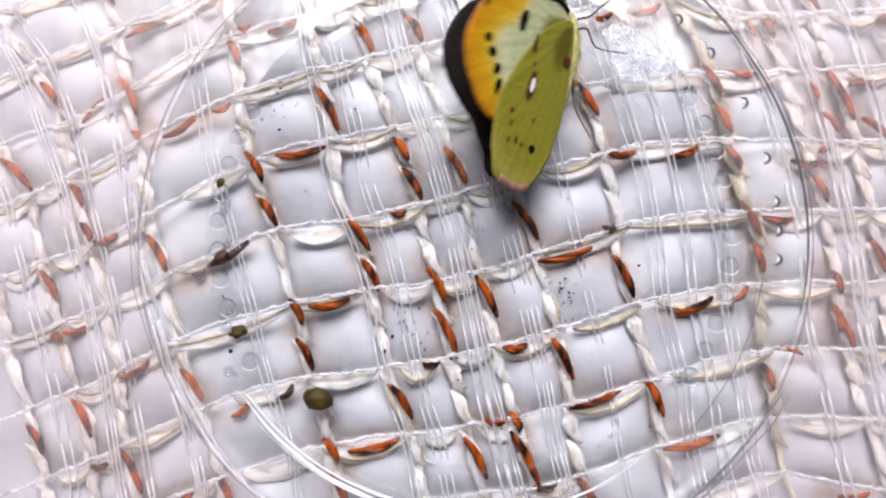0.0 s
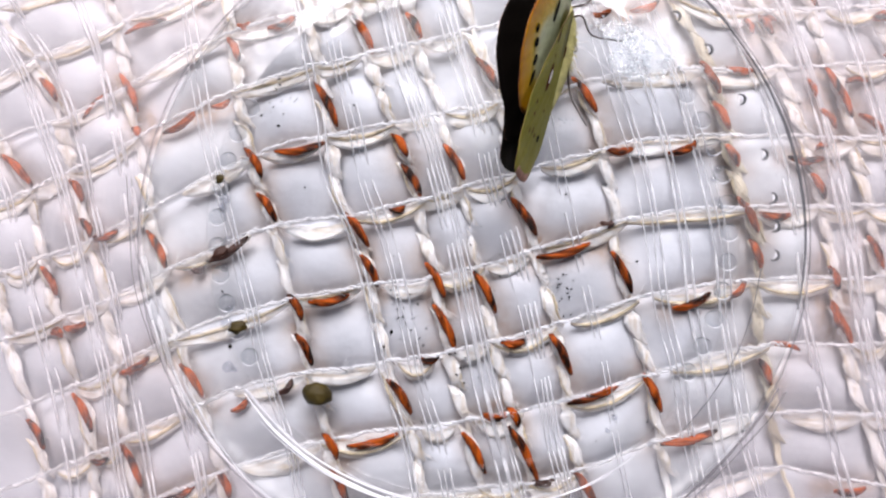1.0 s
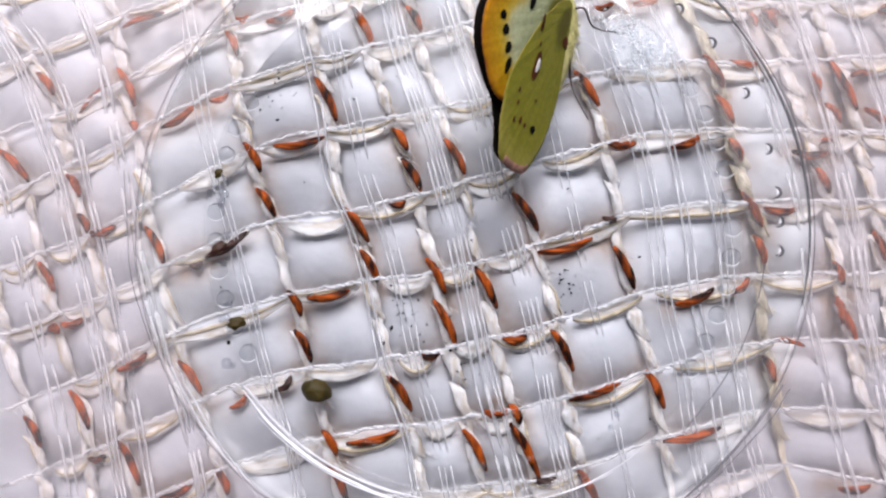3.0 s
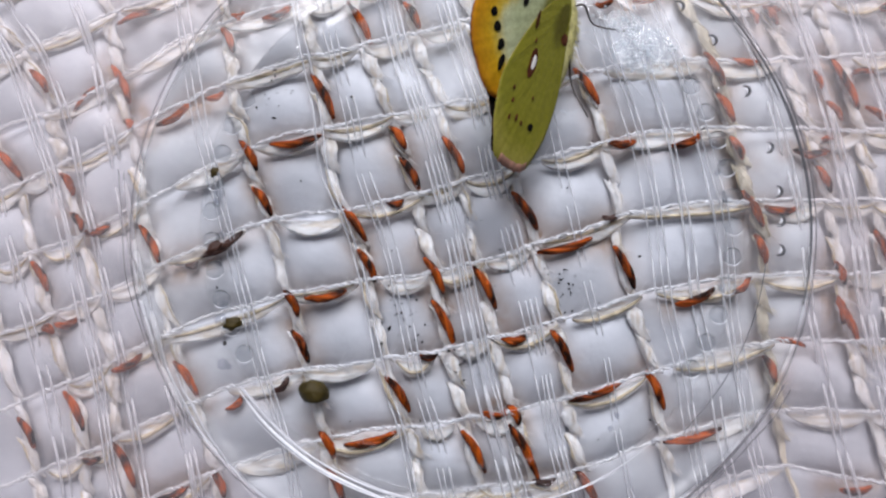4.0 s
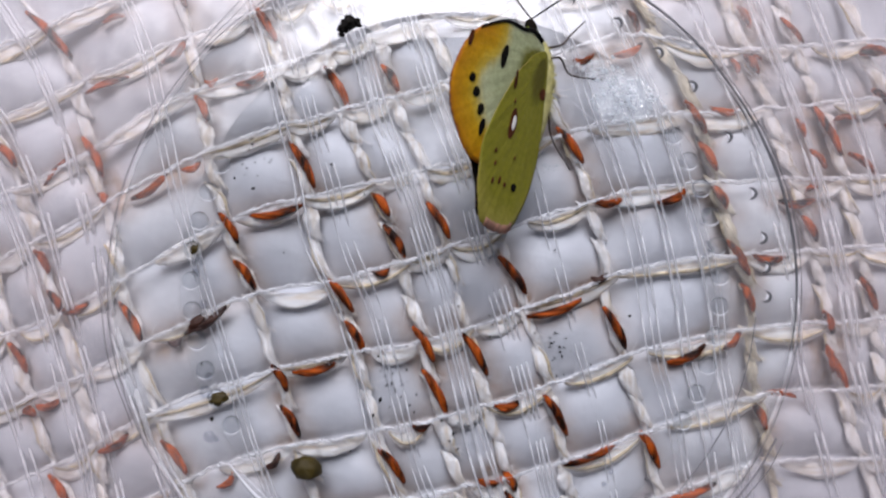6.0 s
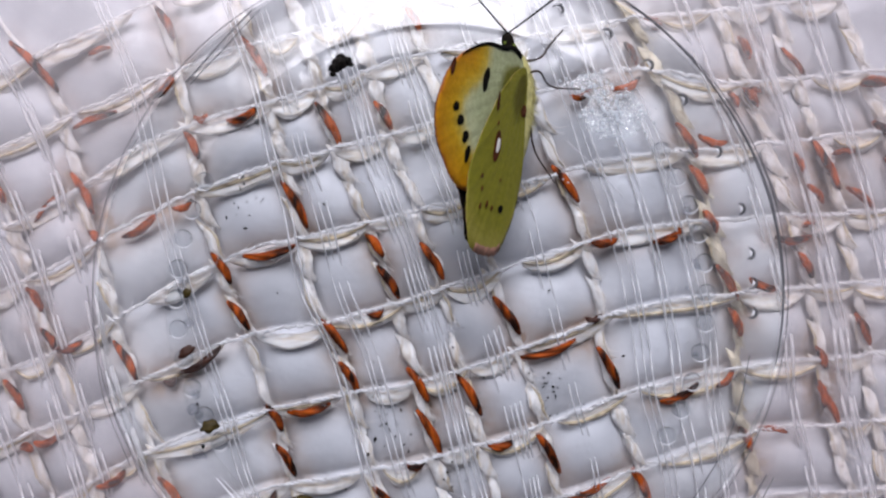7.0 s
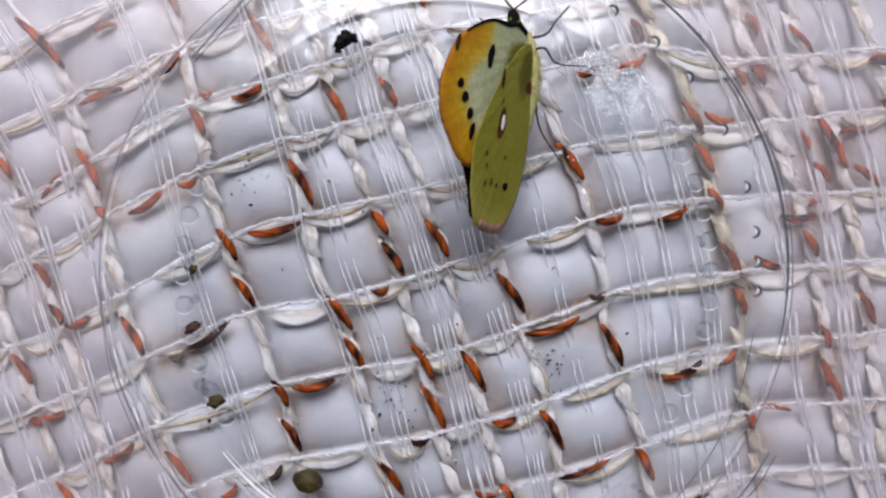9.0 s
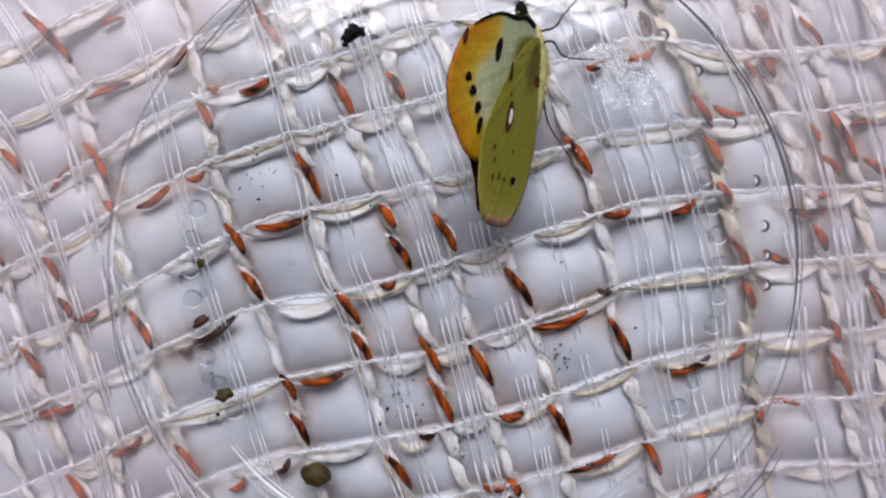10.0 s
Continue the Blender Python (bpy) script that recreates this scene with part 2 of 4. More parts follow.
def place(x, y, z):
    """Plan millimetres at the net's mean level to metres, z above the swell; the plan is drawn as seen from above the middle."""
    x, y = np.asarray(x, float), np.asarray(y, float)
    zz = swell(x, y) + z
    k = (104 - zz) / 104
    return np.stack([2 + (x - 2) * k, 2 + (y - 2) * k, zz + 0 * x], -1) * MM


# ---- ground: pale table ----
table = tagged(new("ground", mesh_of("ground", [(x, y, z) for z in (-0.03, -0.05) for x, y in ((-0.2, -0.2), (0.2, -0.2), (0.2, 0.2), (-0.2, 0.2))], [(0, 1, 2, 3), (7, 6, 5, 4), (0, 4, 5, 1), (1, 5, 6, 2), (2, 6, 7, 3), (3, 7, 4, 0)], [TABLE], False)),
               "pale table top under the white sheet", "table", kind="structure")
# ---- the net: cords across, twisted yarns down, rust-brown floats, clear nylon ----
net = thing("woven_net", "open woven white net with rust-brown yarn and clear nylon", "net")
X_KNOTS = (-58, -44, -32, -22, -12, 0, 13, 26, 38, 52)
Y_KNOTS = (42, 32, 24, 16, 8, 0, -8, -16, -24, -34)
ROW_SPEC, COL_SPEC = [], []


def row_y(knots, x):
    return spline(X_KNOTS, knots, x)


def col_x(knots, y):
    return spline(Y_KNOTS[::-1], knots[::-1], y)


HALO_ENDS = []


def float_piece(x0, y0, x1, y1, fat, z, material, parent, seed, bow=0.3):
    """One visible float of coloured thread: a spindle between two plan points, slightly bowed, of three twisted plies."""
    t = np.linspace(0, 1, 17)
    gx, gy = 0.06 * (x1 - x0), 0.06 * (y1 - y0)
    x0, y0, x1, y1 = x0 - gx, y0 - gy, x1 + gx, y1 + gy
    dx, dy = x1 - x0, y1 - y0
    ln = math.hypot(dx, dy) + 1e-6
    side = bow * np.sin(np.pi * t)
    px_, py_ = x0 + dx * t - dy / ln * side, y0 + dy * t + dx / ln * side
    prof = np.sin(np.pi * (0.06 + 0.88 * t)) ** 0.55
    pieces = []
    for k in range(3):
        a = 2.1 * k + t * 3.6 + seed
        off = 0.42 * fat * prof * np.cos(a)
        hh = 0.42 * fat * prof * np.sin(a)
        p = place(px_ - dy / ln * off, py_ + dx / ln * off, z + hh - 0.55 * (2 * t - 1) ** 4)
        pieces.append(tube(p, 0.62 * fat * prof * MM * (1 + wob(t * 30, seed * 7 + k, 0.12)), 6))
    HALO_ENDS.append((x0, y0, x1, y1))
    me = mesh_of("float", *joined(pieces), [material])
    return part("brown_float", me, parent)


def cross_row(knots, floats, seed):
    ROW_SPEC.append((knots, floats, seed))


def down_yarn(knots, floats, seed):
    COL_SPEC.append((knots, floats, seed))


cross_row((31.4, 37.0, 42.0, 45.5, 47.6, 48.6, 49.6, 50.7, 51.6, 52.8), [], 1)
cross_row((22.4, 28.2, 33.1, 36.5, 38.6, 42.0, 44.0, 45.5, 46.5, 47.5), [(-31.7, 31.2, -29.2, 33.8, 0)], 2)
cross_row((13.6, 18.9, 26.1, 29.3, 31.7, 35.2, 36.8, 38.4, 38.9, 40.0), [(-26.7, 28.7, -25.3, 28.9, 0), (-22.7, 28.2, -19.5, 29.6, 0)], 3)
cross_row((5.4, 11.6, 17.8, 21.7, 24.1, 26.8, 29.8, 32.5, 30.3, 30.6), [(-35.8, 14.7, -32.0, 17.4, 0), (-29.8, 18.0, -27.7, 18.8, 0), (18.7, 29.6, 20.9, 30.2, 0), (23.7, 30.1, 26.9, 31.3, 0)], 4)
cross_row((-3.7, 1.5, 7.8, 12.4, 14.5, 16.8, 19.7, 22.2, 22.5, 23.3), [(-44.9, 1.4, -41.7, 2.1, 0), (-21.4, 12.0, -15.7, 13.0, 0), (35.7, 22.7, 38.9, 22.6, 0)], 5)
cross_row((-12.3, -7.1, -1.5, 2.4, 3.7, 6.6, 10.2, 13.4, 13.9, 13.8), [(-47.8, -10.0, -45.3, -9.3, 0), (-31.9, -2.9, -30.5, -2.5, 1), (-29.8, -1.8, -25.2, 1.0, 1), (-7.0, 4.6, -5.2, 4.9, 0), (20.4, 12.2, 23.4, 12.2, 0), (28.2, 11.7, 31.4, 13.1, 0), (43.1, 11.3, 47.0, 11.2, 0)], 6)
cross_row((-21.7, -16.2, -10.4, -7.4, -5.4, -3.8, -0.1, 3.9, 4.9, 5.2), [(-40.5, -15.6, -37.3, -13.8, 0), (-16.9, -7.1, -12.3, -6.3, 0), (11.7, -1.5, 17.7, 0.1, 0), (19.5, 2.8, 21.2, 3.1, 1), (39.4, 4.2, 42.9, 4.1, 0)], 7)
cross_row((-31.0, -25.7, -20.2, -16.7, -15.3, -13.4, -10.2, -6.1, -4.2, -3.7), [(-44.0, -26.3, -41.9, -26.0, 0), (-26.5, -20.4, -24.8, -19.0, 0), (-20.9, -18.4, -19.2, -16.8, 1), (-3.1, -14.1, -1.0, -14.0, 0), (7.1, -12.1, 9.9, -11.8, 0), (28.4, -7.8, 32.6, -6.0, 0), (35.0, -6.4, 37.1, -4.3, 0)], 8)
cross_row((-39.5, -34.5, -29.5, -26.0, -23.6, -22.2, -19.7, -15.8, -12.4, -11.9), [(-11.8, -24.8, -6.2, -23.4, 0), (4.6, -21.0, 7.7, -20.8, 0), (15.4, -19.4, 21.3, -17.1, 0)], 9)
cross_row((-48.0, -43.0, -38.7, -34.9, -32.1, -30.4, -28.6, -24.1, -20.6, -20.3), [(-34.7, -31.1, -31.3, -29.5, 0), (10.8, -29.0, 13.2, -28.6, 1), (26.7, -24.2, 32.9, -22.6, 0)], 10)
cross_row((-56.5, -51.6, -47.3, -43.5, -41.0, -39.3, -36.5, -32.0, -27.2, -28.7), [(47.4, -29.5, 50.8, -29.1, 0)], 11)

down_yarn((-70.7, -67.7, -65.3, -62.9, -60.5, -58.1, -55.7, -53.3, -50.8, -48.4), [(-21.5, -24.7)], 21)
down_yarn((-66.4, -63.4, -61.0, -58.6, -53.4, -51.2, -49.0, -46.4, -44.6, -42.8), [(11.9, 8.1), (-2.5, -5.7), (-18.4, -22.6)], 22)
down_yarn((-61.9, -58.6, -52.8, -49.2, -47.2, -44.9, -42.8, -41.0, -39.6, -37.5), [(21.8, 19.2), (8.6, 6.1), (3.6, 1.4), (-24.6, -29.4)], 23)
down_yarn((-50.2, -43.7, -41.4, -39.9, -38.0, -36.6, -34.5, -32.0, -28.7, -26.5), [(37.8, 32.4), (22.1, 17.7), (15.3, 14.1), (1.8, -2.5), (-14.9, -18.7), (-28.0, -30.7)], 24)
down_yarn((-30.2, -28.2, -27.1, -25.8, -23.7, -21.0, -18.8, -17.0, -14.5, -12.2), [(41.5, 38.1), (26.8, 23.9), (12.2, 8.9), (6.4, 3.2), (-6.4, -9.2), (-11.3, -14.8), (-23.5, -26.2), (-27.9, -31.5)], 25)
down_yarn((-21.2, -18.3, -16.6, -14.8, -13.8, -10.5, -8.5, -6.7, -3.9, -2.0), [(37.6, 33.5), (20.5, 15.4), (3.9, 0.0), (-1.5, -5.0), (-16.9, -20.7)], 26)
down_yarn((-14.6, -11.8, -9.9, -7.0, -4.3, -2.3, -0.6, 1.0, 3.1, 5.5), [(29.7, 24.9), (13.9, 11.4), (10.0, 6.4), (-2.5, -6.4), (-7.8, -12.7), (-23.4, -27.8)], 27)
down_yarn((-8.1, -5.1, -3.1, -0.5, 1.7, 3.6, 5.3, 7.0, 9.1, 11.9), [(29.7, 26.7), (12.5, 8.5), (-3.6, -8.2), (-20.3, -22.3), (-22.7, -28.5)], 28)
down_yarn((-0.8, 2.0, 4.5, 7.2, 8.4, 11.0, 13.1, 14.7, 15.6, 18.2), [(40.8, 38.2), (23.7, 20.1), (5.6, 1.4), (-11.3, -15.8), (-27.8, -31.8)], 29)
down_yarn((10.5, 13.8, 15.9, 18.6, 20.7, 21.4, 22.8, 25.1, 26.2, 28.1), [(21.1, 17.1), (-1.1, -5.7), (-16.1, -20.2)], 30)
down_yarn((24.9, 28.9, 32.6, 34.8, 36.7, 38.5, 38.5, 39.3, 40.4, 43.3), [(23.2, 19.6), (18.1, 14.9), (12.6, 10.2), (5.9, 2.0), (0.6, -2.5), (-14.0, -16.8)], 31)
down_yarn((36.1, 39.1, 42.0, 44.4, 46.4, 47.7, 48.4, 50.2, 52.1, 54.3), [(29.3, 27.2), (9.1, 6.3), (-2.5, -5.0), (-7.4, -11.6)], 32)
down_yarn((42.7, 45.7, 48.2, 50.3, 51.9, 53.2, 53.8, 54.9, 56.3, 58.3), [(22.7, 17.0), (1.3, -2.3)], 33)
down_yarn((50.7, 53.7, 56.2, 58.3, 59.9, 61.2, 61.8, 62.9, 64.3, 66.3), [(20.0, 16.5)], 34)


ROW_SPEC.sort(key=lambda r: -r[0][5])


def row_phase(x, y):
    """How many cords lie above a plan point, with the share of the way down its cell."""
    x, y = np.asarray(x, float), np.asarray(y, float)
    lines = np.stack([row_y(k, x) for k, _, _ in ROW_SPEC])
    out = np.zeros_like(y)
    for i in range(len(ROW_SPEC) - 1):
        top, bot = lines[i], lines[i + 1]
        out += np.clip((top - y) / np.maximum(top - bot, 1.0), 0, 1)
    return out


def col_phase(x, y):
    lines = np.stack([col_x(k, y) for k, _, _ in COL_SPEC])
    out = np.zeros_like(np.asarray(x, float))
    for i in range(len(COL_SPEC) - 1):
        out += np.clip((x - lines[i]) / np.maximum(lines[i + 1] - lines[i], 1.0), 0, 1)
    return out


def crossings(knots):
    """x of each down yarn where it meets a cord."""
    xs = []
    for ck, _, _ in COL_SPEC:
        y = 0.0
        for _ in range(12):
            x = float(col_x(ck, y))
            y = float(row_y(knots, x))
        xs.append(x)
    return xs


def roving(x, y, z, wide, thick, turn, seed=0, sides=26):
    """A soft flat ribbon of loose cotton that turns over as it runs: broad where it lies flat, a thin line where it stands on edge."""
    n = len(x)
    p = np.stack([np.asarray(x, float), np.asarray(y, float)], -1)
    tan = np.gradient(p, axis=0)
    tan /= np.linalg.norm(tan, axis=1)[:, None] + 1e-9
    nx, ny = -tan[:, 1], tan[:, 0]
    b = np.arange(sides) * 2 * np.pi / sides
    run = np.concatenate([[0], np.cumsum(np.hypot(*np.diff(p, axis=0).T))])
    r = np.random.RandomState(seed)
    ridge = np.ones((n, sides))
    for k in range(9):
        ridge += 0.045 * np.sin(r.randint(3, 12) * b[None, :] + r.uniform(-0.9, 0.9) * run[:, None] + r.uniform(0, 6.28))
    u = wide[:, None] * np.cos(b)[None, :] * ridge
    w = np.broadcast_to(thick, (n,))[:, None] * np.sin(b)[None, :] * ridge
    c, q = np.cos(turn)[:, None], np.sin(turn)[:, None]
    across, up = u * c - w * q, 0.55 * (u * q + w * c)
    v = place(p[:, :1] + nx[:, None] * across, p[:, 1:] + ny[:, None] * across, np.broadcast_to(z, (n,))[:, None] + up).reshape(-1, 3)
    f = [(i * sides + k, i * sides + (k + 1) % sides, (i + 1) * sides + (k + 1) % sides, (i + 1) * sides + k) for i in range(n - 1) for k in range(sides)]
    f += [tuple(range(sides - 1, -1, -1)), tuple((n - 1) * sides + k for k in range(sides))]
    return v, f


def fibres(x, y, z, rad, count, seed):
    """Stray hairs that stand off a yarn and soften its outline."""
    r = np.random.RandomState(seed)
    out = []
    for i in r.randint(2, len(x) - 2, count):
        a, b, ln = r.uniform(0, 6.28), r.normal() * 0.9, r.uniform(0.5, 1.5)
        dx, dy = x[i + 1] - x[i - 1], y[i + 1] - y[i - 1]
        q = math.hypot(dx, dy) + 1e-9
        dx, dy = dx / q, dy / q
        t = np.linspace(0, 1, 4)
        off = rad * np.cos(a) + 0.45 * b * ln * t ** 1.5
        p = place(x[i] + dx * ln * t - dy * off, y[i] + dy * ln * t + dx * off, z + rad * abs(math.sin(a)) + 0.3 * t * r.uniform(-1, 1))
        out.append(tube(p, np.array([0.03, 0.04, 0.03, 0.012]) * MM * r.uniform(0.6, 1.3), 3))
    return out


# floats that the lid drags along as it slides: shift in millimetres and turn in degrees
DRAGGED = {(35.7, 22.7): (-1.7, 1.1, -16), (39.4, 4.2): (0.3, 1.9, -19)}
DRAGGED_FLOATS = []


def build_row(knots, floats, seed):
    """A thin two-ply cord, with slack crescents of white yarn slung under it from one down yarn to the next."""
    r = np.random.RandomState(seed)
    x = np.arange(-75, 75, 0.16)
    y = row_y(knots, x) + wob(x * 2, seed, 0.22) + wob(x * 6, seed + 8, 0.09)
    pieces = []
    for k in range(2):
        a = np.pi * k + x * 4.3 + wob(x * 3, seed + 5, 1.6)
        open_up = 1 + wob(x * 1.7, seed + 15, 0.55)
        pieces.append(tube(place(x, y + 0.135 * open_up * np.cos(a), 0.95 + 0.13 * open_up * np.sin(a)), MM * 0.122 * (1 + wob(x * 9, seed + k, 0.45)), 5))
    pieces += fibres(x, y, 0.95, 0.22, 520, seed + 70)
    line = part("cord", mesh_of("cord", *joined(pieces), [CORD]), net, "thin twisted white cord")
    xs = crossings(knots)
    for i in range(len(xs) - 1):
        a, b = xs[i] - 0.6, xs[i + 1] + 0.6
        if r.uniform() < 0.12 or b - a < 3:
            continue
        t = np.linspace(0, 1, 26)
        lo, hi = sorted(r.uniform(-0.1, 0.35, 1).tolist() + r.uniform(0.75, 1.1, 1).tolist())
        xx = a + (b - a) * (lo + (hi - lo) * t)
        depth = r.uniform(0.7, 1.7)
        hang = row_y(knots, xx) - 0.2 - depth * np.sin(np.pi * t) ** 0.8
        fat = r.uniform(0.75, 1.15) * np.sin(np.pi * (0.05 + 0.9 * t)) ** 0.7 * (1 + wob(t * 24, seed + i, 0.15))
        lean = r.uniform(-0.5, 0.5) + r.uniform(-0.9, 0.9) * (t - 0.5)
        shape = joined([roving(xx, hang, 0.1, fat, 0.5 * fat, lean, seed + i)] + fibres(xx, hang, 0.15, 0.75, 30, seed * 31 + i))
        ya = part("loop_yarn", mesh_of("loop_yarn", *shape, [LOOP]), net, "slack crescent of soft white yarn")
        if r.uniform() < 0.55:
            line2 = hang + 0.45 * fat * r.choice([-1, 1])
            part("cream_ply", mesh_of("cream_ply", *tube(place(xx, line2, 0.42), MM * 0.26 * fat, 6), [CREAM]), ya, "cream ply")
    for i, (x0, y0, x1, y1, dark) in enumerate(floats):
        piece = float_piece(x0, y0, x1, y1, 0.55 if abs(x1 - x0) > 2.2 else 0.46, 0.9, DARK if dark else RUST_ACROSS, line, seed + i, -0.5)
        if (x0, y0) in DRAGGED:
            DRAGGED_FLOATS.append((piece, 0.5 * (x0 + x1), 0.5 * (y0 + y1), *DRAGGED[x0, y0]))


def build_col(knots, floats, seed):
    """A slack two-ply yarn running down the net: it swells between the cords, bends in an S and is pinched where they cross."""
    r = np.random.RandomState(seed)
    y = np.arange(56, -56, -0.25)
    x = col_x(knots, y)
    u = row_phase(x, y)
    cell = u % 1.0
    belly = np.sin(np.pi * cell)
    core = x + wob(y * 1.3, seed + 9, 0.25)
    pieces = [roving(core, y, -1.1, 0.25 + 0.2 * belly, 0.25, 0.3 + 0 * y, seed)]
    tan_plies = []
    for cell_no in range(len(ROW_SPEC)):
        petals = r.choice([1, 2, 2, 2])
        for k in range(petals):
            a, b = (0.04, 0.97) if petals == 1 else ((-0.02, 0.54), (0.44, 1.02))[k]
            t = np.linspace(0, 1, 22)
            uu = cell_no + a + r.uniform(-0.04, 0.04) + (b - a) * t
            if uu[-1] >= u[-1] or uu[0] <= u[0]:
                continue
            yy = np.interp(uu, u, y)
            lean = r.uniform(1.4, 2.8)
            xx = col_x(knots, yy) + lean * (t - 0.5) + 0.35 * np.sin(2 * np.pi * t + r.uniform(-0.6, 0.6)) + r.normal() * 0.2
            wide = r.uniform(0.55, 0.95) * np.sin(np.pi * (0.03 + 0.94 * t)) ** 1.05 * (1 + wob(t * 17, seed + cell_no + 30 * k, 0.22))
            z = -0.05 - 1.25 * np.abs(2 * t - 1) ** 2.2
            pieces.append(roving(xx, yy, z, wide, 0.5 * wide, r.uniform(-0.7, 0.7) + r.uniform(0.4, 1.6) * (t - 0.5), seed * 7 + cell_no * 2 + k))
            pieces += fibres(xx, yy, -0.1, 0.55, 46, seed * 50 + cell_no * 2 + k)
            if r.uniform() < 0.45:
                rim = r.choice([-0.8, 0.8])
                tan_plies.append(tube(place(xx + rim * wide, yy, z + 0.1), MM * 0.3 * wide * r.uniform(0.5, 1.0), 6))
    ya = part("down_yarn", mesh_of("down_yarn", *joined(pieces), [TAN if seed == 31 else COTTON]), net, "slack twisted tan yarn" if seed == 31 else "slack twisted white yarn")
    part("cream_ply", mesh_of("cream_ply", *joined(tan_plies), [CREAM]), ya, "cream ply in the white yarn")
    for i, (y0, y1) in enumerate(floats):
        xa, xb = float(col_x(knots, y0)), float(col_x(knots, y1))
        lean = min(0.75, 0.16 * abs(y0 - y1))
        float_piece(xa - lean, y0, xb + lean, y1, 0.56, 0.9, RUST, ya, seed + i, 0.3)
    return ya


for spec in ROW_SPEC:
    build_row(*spec)
yarns = [build_col(*spec) for spec in COL_SPEC]
rim_yarn = yarns[10]
# stray floats outside the lid, on the nearest yarn: both ends, and half the width
for k, (x0, y0, x1, y1, fat) in enumerate(((39.3, 35.4, 40.4, 33.0, 0.55), (44.5, 33.8, 47.2, 30.3, 0.4), (25.5, 35.4, 26.6, 33.0, 0.5), (37.8, 29.0, 38.8, 27.3, 0.45), (45.5, 21.2, 46.5, 19.1, 0.45),
                                           (47.1, 17.3, 48.8, 15.2, 0.5), (52.0, 16.7, 55.0, 14.2, 0.55), (55.3, 24.4, 57.0, 22.8, 0.6), (47.7, -6.7, 48.2, -9.7, 0.5))):
    float_piece(x0, y0, x1, y1, fat, 0.8, RUST, yarns[9 if x0 < 30 else 11 if x0 < 46 else 12], 200 + k)
for k, (x0, y0, x1, y1, fat) in enumerate(((27.9, 38.3, 29.9, 37.5, 0.35), (39.9, 28.9, 41.6, 28.9, 0.5), (50.4, 20.9, 52.8, 21.1, 0.45), (54.1, 29.2, 57.2, 29.1, 0.8), (46.3, 12.3, 47.7, 12.7, 0.4),
                                           (-41.0, 27.8, -36.2, 29.4, 0.45), (-38.9, 36.3, -36.5, 37.1, 0.4), (-46.3, 16.8, -43.1, 20.1, 0.35), (40.0, -12.0, 43.4, -12.6, 0.4), (-49.5, -10.5, -48.2, -11.0, 0.6))):
    float_piece(x0, y0, x1, y1, fat, 0.8, RUST_ACROSS, net, 220 + k)


def nylon_bundle(gap, share, count, spread, seed):
    """Fine clear filaments between two yarns: they ride over each cord and dive under the sheet's skin below it."""
    y = np.arange(56, -56, -0.4)
    r = np.random.RandomState(seed)
    x = col_x(COL_SPEC[gap][0], y) * (1 - share) + col_x(COL_SPEC[gap + 1][0], y) * share
    for k in range(count):
        o = (k - (count - 1) / 2) * spread + r.uniform(-0.15, 0.15)
        xx = x + o + wob(y * 0.25, seed + k, 0.25)
        phase = row_phase(xx, y) + 0.2
        cell = phase % 1.0
        reach = (0.6 + 0.45 * (math.sin(gap * 2.3) * 0.5 + 0.5)) * r.uniform(0.55, 1.15, 16)[np.clip(phase.astype(int), 0, 15)]
        down = np.clip((cell - 0.2) / reach, 0, 1) * np.clip((1.0 - cell) / 0.2, 0, 1)
        lift = 1.3 - 1.6 * down
        part("nylon_filament", mesh_of("nylon_filament", *tube(place(xx, y, lift), r.uniform(0.09, 0.2) * (1.0 if 2 < gap < 10 else 1.5) * MM * np.clip((lift + 0.6) / 0.8, 0.2, 1), 5), [FILAMENT]), net, "fine pale nylon filament")


for gap, share, count, spread in ((0, 0.6, 2, 0.8), (1, 0.7, 3, 0.7), (2, 0.2, 2, 0.7), (2, 0.75, 3, 0.6), (3, 0.65, 3, 0.8), (4, 0.9, 2, 0.7), (5, 0.4, 3, 0.75), (6, 0.62, 5, 0.6), (7, 0.62, 4, 0.65),
                                  (8, 0.5, 2, 0.7), (9, 0.26, 3, 0.9), (9, 0.5, 2, 0.9), (9, 0.76, 3, 0.8), (10, 0.6, 2, 0.8), (11, 0.5, 3, 0.8), (12, 0.5, 2, 0.8)):
    nylon_bundle(gap, share, count, spread, 60 + gap * 3 + int(share * 10))


